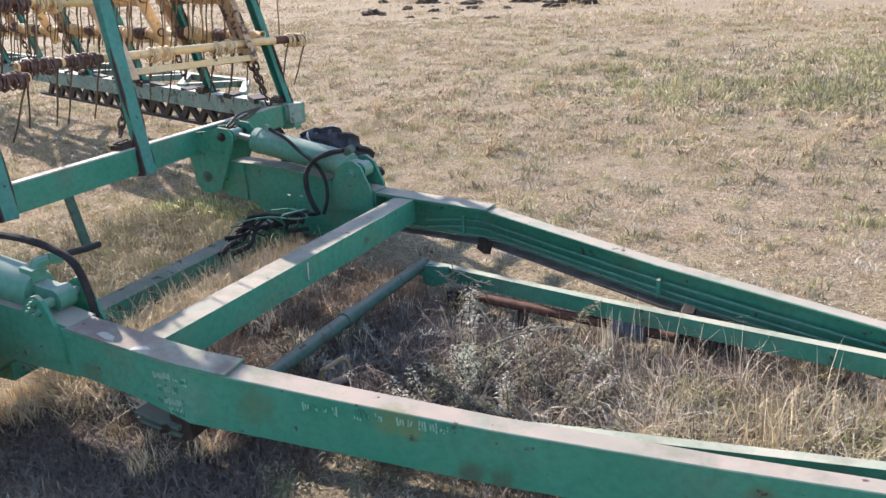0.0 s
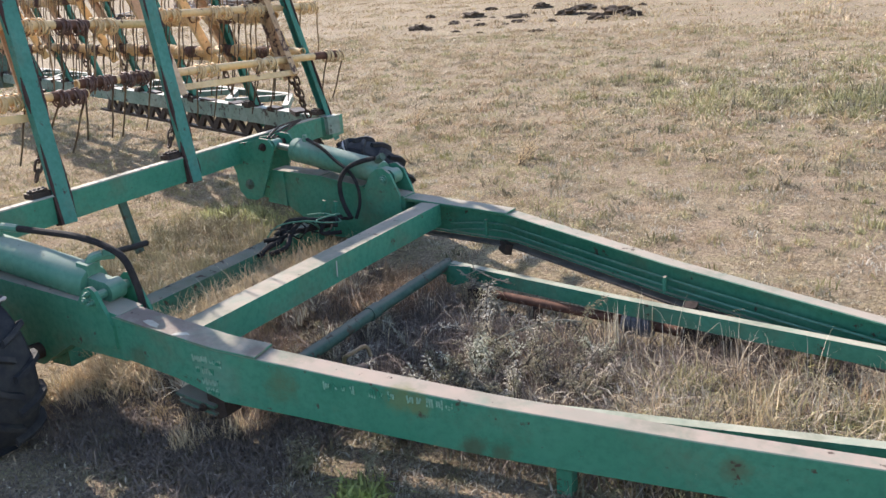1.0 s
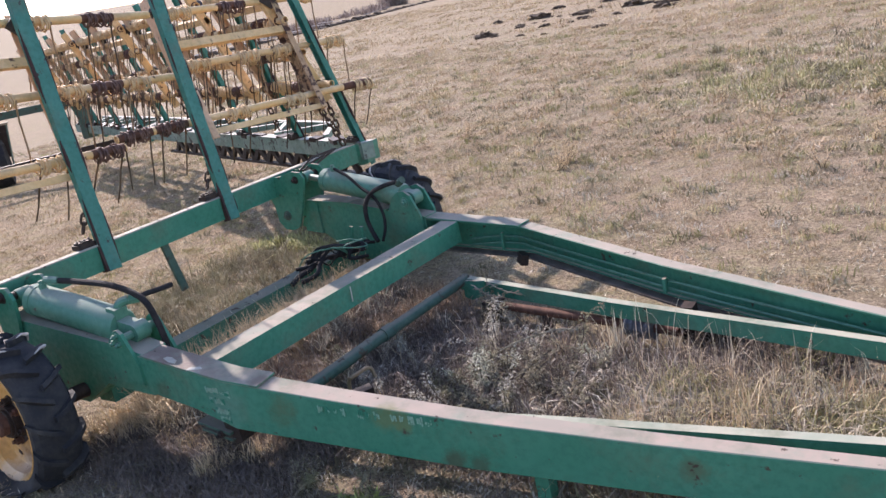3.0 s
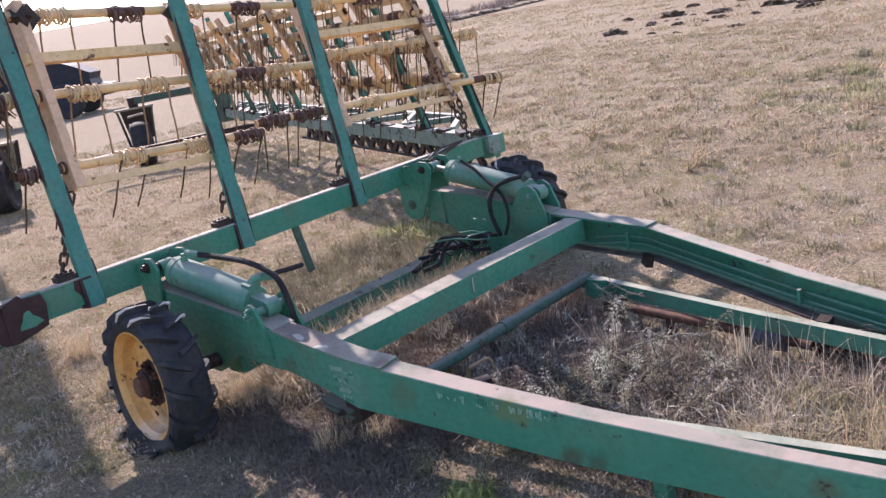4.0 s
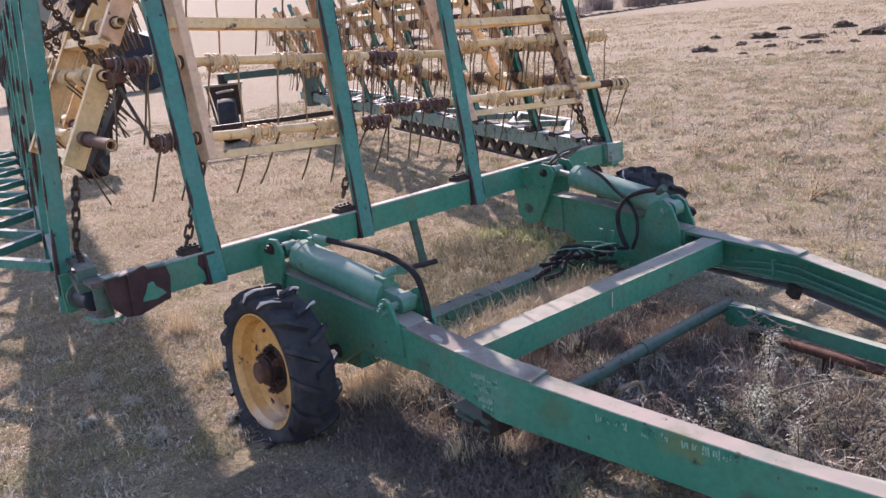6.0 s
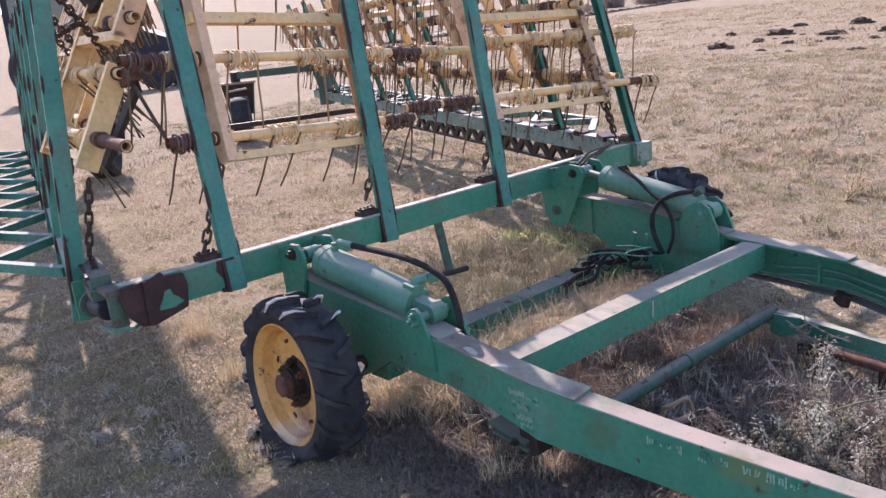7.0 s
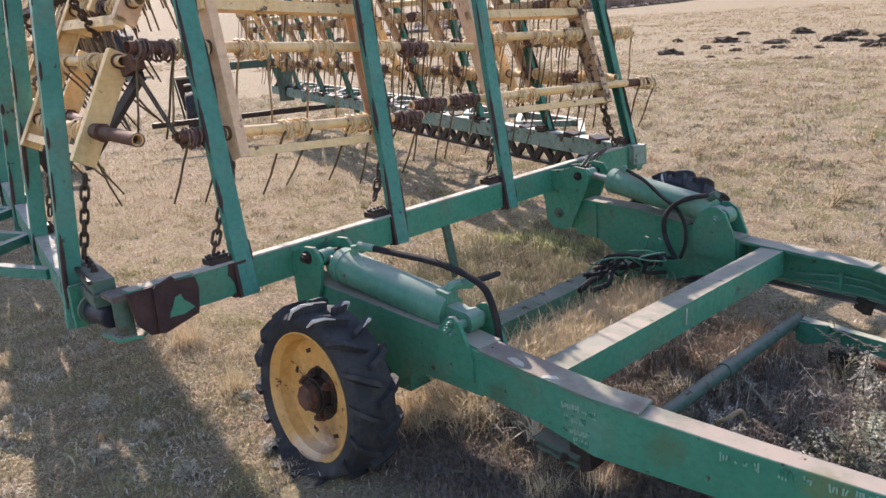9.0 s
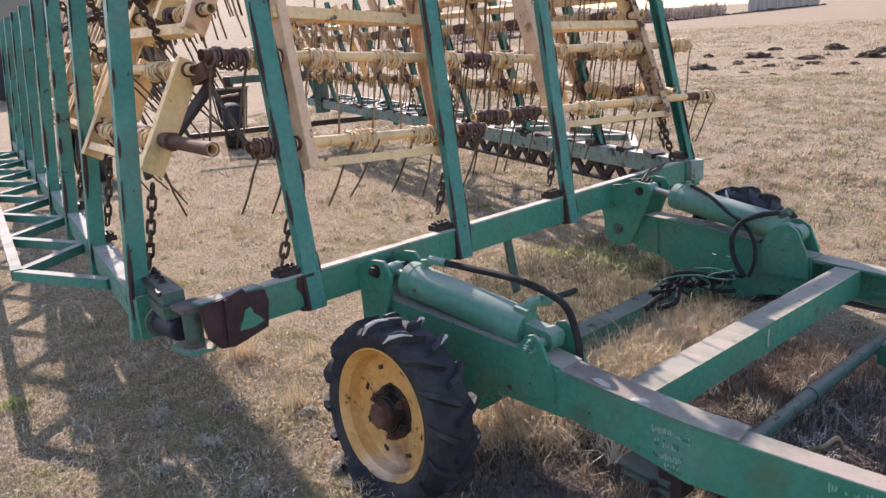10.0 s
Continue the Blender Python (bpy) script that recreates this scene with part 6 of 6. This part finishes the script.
def wormwood(x, y, height, seed, material=SILVER):
    """A branched, withered stalk with many small curled leaves."""
    r = random.Random(seed)
    ob = thing("dry_weed", "withered grey-green weed with small curled leaves", "weed", "weeds inside the drawbar", at=(x, y, lies_on(x, y)))
    bm = bmesh.new()
    lv, lf = [], []
    for st in range(r.randint(3, 5)):
        q = Vector((x + r.uniform(-0.03, 0.03), y + r.uniform(-0.03, 0.03), lies_on(x, y) - 0.01))
        d = Vector((r.uniform(-0.6, 0.6), r.uniform(-0.6, 0.6), 1)).normalized()
        pts = [q.copy()]
        seg = 9
        for k in range(seg):
            d = (d + Vector((r.uniform(-0.2, 0.2), r.uniform(-0.2, 0.2), -0.05))).normalized()
            q = q + d * (height * r.uniform(0.8, 1.1) / seg)
            pts.append(q.copy())
            for m in range(16):
                e = Vector((r.uniform(-1, 1), r.uniform(-1, 1), r.uniform(-0.2, 0.8))).normalized()
                ln, wd = r.uniform(0.008, 0.026), r.uniform(0.0015, 0.004)
                s = e.cross(Vector((0, 0, 1))).normalized() * wd
                a = q - d * (r.random() * height / seg) + e * r.uniform(0.002, 0.016)
                i = len(lv)
                lv += [a, a + e * (ln * 0.5) + s, a + e * ln + Vector((0, 0, -0.006)), a + e * (ln * 0.5) - s]
                lf.append((i, i + 1, i + 2, i + 3))
        bm = tube(pts, 0.003, 5, bm, radii=[0.0035 - 0.0025 * k / seg for k in range(seg + 1)])
    part("stalk", bm, THATCH, ob)
    me = bpy.data.meshes.new("leaves")
    base = Vector(ob.location)
    me.from_pydata([v - base for v in lv], [], lf)
    at = me.attributes.new("tint", "FLOAT", "POINT")
    at.data.foreach_set("value", np.repeat(rng.random(len(lf)), 4).astype(np.float32))
    me.materials.append(material)
    lo = new("leaves", me)
    lo.parent = ob
    return ob


spots = [(2.02, 0.60, 0.26), (2.16, 0.84, 0.3), (2.28, 0.62, 0.24), (2.40, 0.86, 0.26), (1.98, 0.66, 0.2), (2.1, 0.72, 0.24), (2.22, 0.7, 0.2), (1.9, 0.76, 0.2), (2.35, 0.74, 0.22), (1.42, 0.9, 0.16), (1.33, 1.1, 0.16), (2.2, 0.62, 0.2), (2.05, 0.80, 0.22), (2.18, 0.95, 0.26), (2.30, 0.86, 0.20), (2.12, 1.10, 0.24), (1.98, 0.98, 0.2), (2.42, 1.02, 0.22), (1.85, 1.18, 0.30), (2.26, 1.2, 0.36), (2.5, 0.78, 0.18), (1.60, 0.55, 0.18), (1.36, 0.62, 0.20), (1.28, 0.80, 0.18), (1.52, 0.70, 0.14), (2.62, 0.62, 0.15), (1.72, 1.42, 0.26), (2.02, 0.08, 0.14), (1.75, 0.02, 0.14), (2.25, 0.02, 0.12), (2.9, 0.52, 0.14), (1.66, 1.50, 0.2)]
for k, (x, y, h) in enumerate(spots):
    wormwood(x, y, h, 40 + k, SILVER if k % 3 == 0 and y > 0.15 else DULL)
for k, (x, y, h) in enumerate(((2.03, 0.80, 0.24), (2.08, 0.88, 0.22), (1.98, 0.86, 0.20), (2.42, 1.12, 0.16))):
    wormwood(x, y, h, 640 + k, PALELEAF)
for k in range(8):
    r = random.Random(900 + k)
    wormwood(r.uniform(-1.6, 0.2), r.uniform(-0.9, -0.1), r.uniform(0.04, 0.08), 300 + k)

for k in range(22):
    r = random.Random(700 + k)
    x, y = r.uniform(-3.0, 8.0), r.uniform(3.2, 9.5)
    if k < 3:
        x, y = ((0.58, 4.30), (0.58, 4.53), (0.55, 4.54))[k]
    ob = wormwood(x, y, r.uniform(0.10, 0.22) if k > 2 else 0.24, 800 + k, GOLD)
    tagged(ob, "dry pale weed stalk standing in the field", "weed", "field weeds")

# thin pale stalks before the rear cross beam
px = 0.46 + 0.10 * rng.random(130)
py = rng.uniform(0.25, 1.5, 130)
blades("seed_stalks", on_ground(px, py), (0.14, 0.33), (0.0018, 0.004), 0.35, HEADS, "thin pale stalks before the rear cross beam", "grass", sections=4)

# long dead stems fallen across the inside
for k, q in enumerate(([(1.57, 1.50, 0.19), (1.76, 1.42, 0.13), (1.90, 1.30, 0.09), (2.06, 1.15, 0.03)], [(1.48, 0.97, 0.15), (1.58, 0.90, 0.13), (1.70, 0.82, 0.08), (1.83, 0.735, 0.02)], [(1.62, 1.55, 0.19), (1.75, 1.50, 0.17), (1.90, 1.52, 0.13), (2.0, 1.44, 0.05)], [(1.9, 0.9, 0.05), (2.1, 0.97, 0.17), (2.25, 1.08, 0.2), (2.35, 1.1, 0.2)])):
    bm = tube(curve_pts(q, 18), 0.0032, 6)
    for m in range(70 if k < 2 else 30):
        a = random.Random(k * 100 + m)
        t = a.random()
        i = min(2, int(t * 3))
        c = Vector(q[i]).lerp(Vector(q[i + 1]), t * 3 - i)
        e = Vector((a.uniform(-1, 1), a.uniform(-1, 1), a.uniform(-0.4, 0.8))).normalized()
        bm = tube([c, c + e * a.uniform(0.015, 0.04)], 0.0025, 4, bm)
    ob = part("fallen_stem", bm, SILVER, None)
    tagged(ob, "pale dead weed stem fallen inside the drawbar", "dead stem", "fallen stems")

# rusty shaft on the ground
shaft = thing("rusty_shaft", "rusty drive shaft lying beside the inner beam", "shaft", at=(2.1, 1.43, 0))
part("tube", pipe((1.70, 1.475, 0.105), (2.66, 1.385, 0.085), 0.021, 0.005, 16), RUST, shaft, smooth=True)
part("coupling", tube([(2.425, 1.405, 0.093), (2.55, 1.393, 0.09)], 0.052, 12), COUPLING, shaft, "blue-grey ribbed coupling")
for k in range(5):
    part("coupling_rib", tube([(2.435 + 0.024 * k, 1.404 - 0.0023 * k, 0.093), (2.445 + 0.024 * k, 1.403 - 0.0023 * k, 0.093)], 0.057, 12), COUPLING, shaft)
part("yoke", bar((1.64, 1.48, 0.10), (1.74, 1.47, 0.104), 0.06, 0.055), STEEL, shaft)
part("support", bar((2.0, 1.445, 0.085), (2.0, 1.445, -0.02), 0.04, 0.03), STEEL, shaft)

# turned-up clods far off
# x, y, size, how much longer than deep
CLODS = [(-9.1, 18.6, 0.28, 1.6), (-11.6, 23.5, 0.18, 1.6), (-9.5, 22.6, 0.32, 2.2), (-10.7, 26.2, 0.22, 2.2), (-7.5, 21.6, 0.20, 3.0), (-8.5, 25.8, 0.36, 1.5), (-6.0, 21.9, 0.34, 1.7),
         (-6.2, 23.9, 0.38, 1.4), (-4.3, 19.7, 0.26, 1.7), (-4.3, 21.3, 0.46, 1.7), (-3.6, 20.4, 0.30, 1.3), (-4.7, 16.7, 0.11, 2.6), (-7.3, 17.5, 0.08, 2.5), (-6.3, 16.9, 0.08, 2.0)]
for k in range(36):
    r = random.Random(70 + k)
    x = -9.6 + 5.2 * r.random()
    y = 18.6 + (x + 9.6) * 0.5 + r.uniform(-1.4, 4.2)
    sc, ln_x = r.uniform(0.03, 0.09), r.uniform(1.2, 2.2)
    if k < len(CLODS):
        x, y, sc, ln_x = CLODS[k]
        sc *= 0.55
    bm = bmesh.new()
    bmesh.ops.create_icosphere(bm, subdivisions=3, radius=1)
    for v in bm.verts:
        f = 1 + 0.75 * noise.noise(v.co * 1.9 + Vector((k, 0, 0))) + 0.45 * noise.noise(v.co * 5.3 + Vector((0, k, 0)))
        v.co = Vector((v.co.x * f * sc * ln_x, v.co.y * f * sc, v.co.z * f * sc * 0.7)) + Vector((x, y, hollow(x, y) + sc * 0.2))
    ob = part("soil_clod", bm, CLOD, None)
    tagged(ob, "dark turned-up clod of soil on the field", "soil clod", "soil clods")

# the end of the field: a low bank, a board fence on its far half, poles behind it
b0, b1 = Vector((-41.5, 27, 0)), Vector((-76, 188, 0))
fd = (b1 - b0).normalized()
fn = Vector((-fd.y, fd.x, 0))
full = (b1 - b0).length
f0 = b0 + fd * 108 + fn * 1.2
ln = full - 108
fence = thing("fence", "long weathered grey board fence at the end of the field", "fence", at=f0)
board = bar((0, 0, -0.1), (0, 0, 2.9), 0.42, 0.03, up=(fn.x, fn.y, 0), round_by=0)
bme = bpy.data.meshes.new("board")
board.to_mesh(bme)
board.free()
bme.materials.append(BOARD)
for k in range(280):
    r = random.Random(k)
    ob = new("board", bme)
    ob.parent = fence
    ob.location = fd * (k * ln / 280) + fn * r.uniform(-0.02, 0.02) + Vector((0, 0, r.uniform(-0.22, 0.0)))
for z in (0.5, 1.7):
    part("rail", bar(f0 + fn * 0.06 + Vector((0, 0, z)), f0 + fn * 0.06 + fd * ln + Vector((0, 0, z)), 0.05, 0.10), BOARD, fence)
bank = bmesh.new()
for k in range(260):
    q0, q1 = b0 + fd * (k * full / 260), b0 + fd * ((k + 1) * full / 260)
    bank = tube([q0 - Vector((0, 0, 0.12)), q1 - Vector((0, 0, 0.12))], 0.34 + 0.14 * noise.noise(q0 * 0.3) + 0.30 * noise.noise(q0 * 1.7), 7, bank)
tagged(part("earth_bank", bank, CLOD, None), "low dark earth bank along the end of the field", "earth bank", kind="structure")
for k in range(12):
    r = random.Random(40 + k)
    q = b0 + fd * r.uniform(4, 46) + fn * r.uniform(1.0, 4) + Vector((0, 0, r.uniform(0.10, 0.3)))
    d = (fd * r.uniform(-1, 1) + fn * r.uniform(-0.6, 0.6)).normalized() * r.uniform(1.0, 2.4)
    ob = part("pole", tube([q - d, q + d + Vector((0, 0, r.uniform(0, 0.35)))], r.uniform(0.03, 0.06), 8), PALE if k % 3 else BOARD, None)
    tagged(ob, "pale timber pole lying behind the earth bank", "pole", "poles behind the bank")

# bare thickets behind the bank
for k in range(17):
    r = random.Random(140 + k)
    q = b0 + fd * (26 + 5.2 * k + r.uniform(-2, 2)) + fn * r.uniform(4, 9)
    high = r.uniform(1.0, 1.6) if k < 6 else r.uniform(2.2, 4.2)
    ob = tuft(q.x, q.y, 420, r.uniform(0.9, 1.7), (0.3 * high, high), BRUSH, "bare brown thicket behind the earth bank", 0.5, (0.04, 0.12), "shrub")
    tagged(ob, "bare brown thicket behind the earth bank", "shrub", "thickets behind the bank")

# a dark tractor standing behind the wings
trac = thing("tractor", "dark parked tractor with cab and sloping bonnet", "tractor", at=(-30.9, 10.45, 0))
TM = pose(-30.9, 10.45, 0, 0, 0, 50)
K = 1.6


def tp(x, y, z):
    return TM @ Vector((x * K, y * K, z * K))


def side_form(outline, wide, y=0.0, soft=0.06):
    return plate([(a * K, c * K) for a, c in outline], wide * K, tp(0, y, 0), TM.to_3x3() @ Vector((1, 0, 0)), (0, 0, 1), round_by=soft)


part("body", side_form([(-0.9, 0.62), (-0.9, 1.62), (0.9, 1.52), (1.7, 1.18), (2.10, 0.95), (2.05, 0.80), (2.1, 0.62)], 0.95), DARKPAINT, trac, "dark bonnet")
part("cab", side_form([(-1.9, 0.9), (-1.85, 2.55), (-1.7, 2.7), (-0.45, 2.7), (-0.25, 2.5), (-0.1, 1.55), (-0.1, 0.9)], 1.5), DARKPAINT, trac, "dark cab")
part("front_weight", side_form([(1.9, 0.35), (1.9, 0.7), (2.45, 0.62), (2.5, 0.38)], 0.7), DARKPAINT, trac)
for sgn in (-1, 1):
    part("window", side_form([(-1.7, 1.6), (-1.68, 2.45), (-0.5, 2.45), (-0.28, 1.6)], 0.02, 0.76 * sgn, 0), GLASS, trac)
    for x, rr, ww in ((-1.2, 0.72, 0.42), (1.5, 0.40, 0.28)):
        rr, ww = rr * K, ww * K
        c = tp(x, 0.80 * sgn, 0) + Vector((0, 0, rr - 0.01))
        n = TM.to_3x3() @ Vector((0, sgn, 0))
        part("wheel", tube([c - n * ww * 0.5, c - n * ww * 0.4, c + n * ww * 0.4, c + n * ww * 0.5], rr, 32, radii=[rr * 0.9, rr, rr, rr * 0.9]), RUBBER, trac, smooth=True)
        part("wheel_rim", tube([c + n * ww * 0.4, c + n * ww * 0.52], rr * 0.55, 24), DARKPAINT, trac)
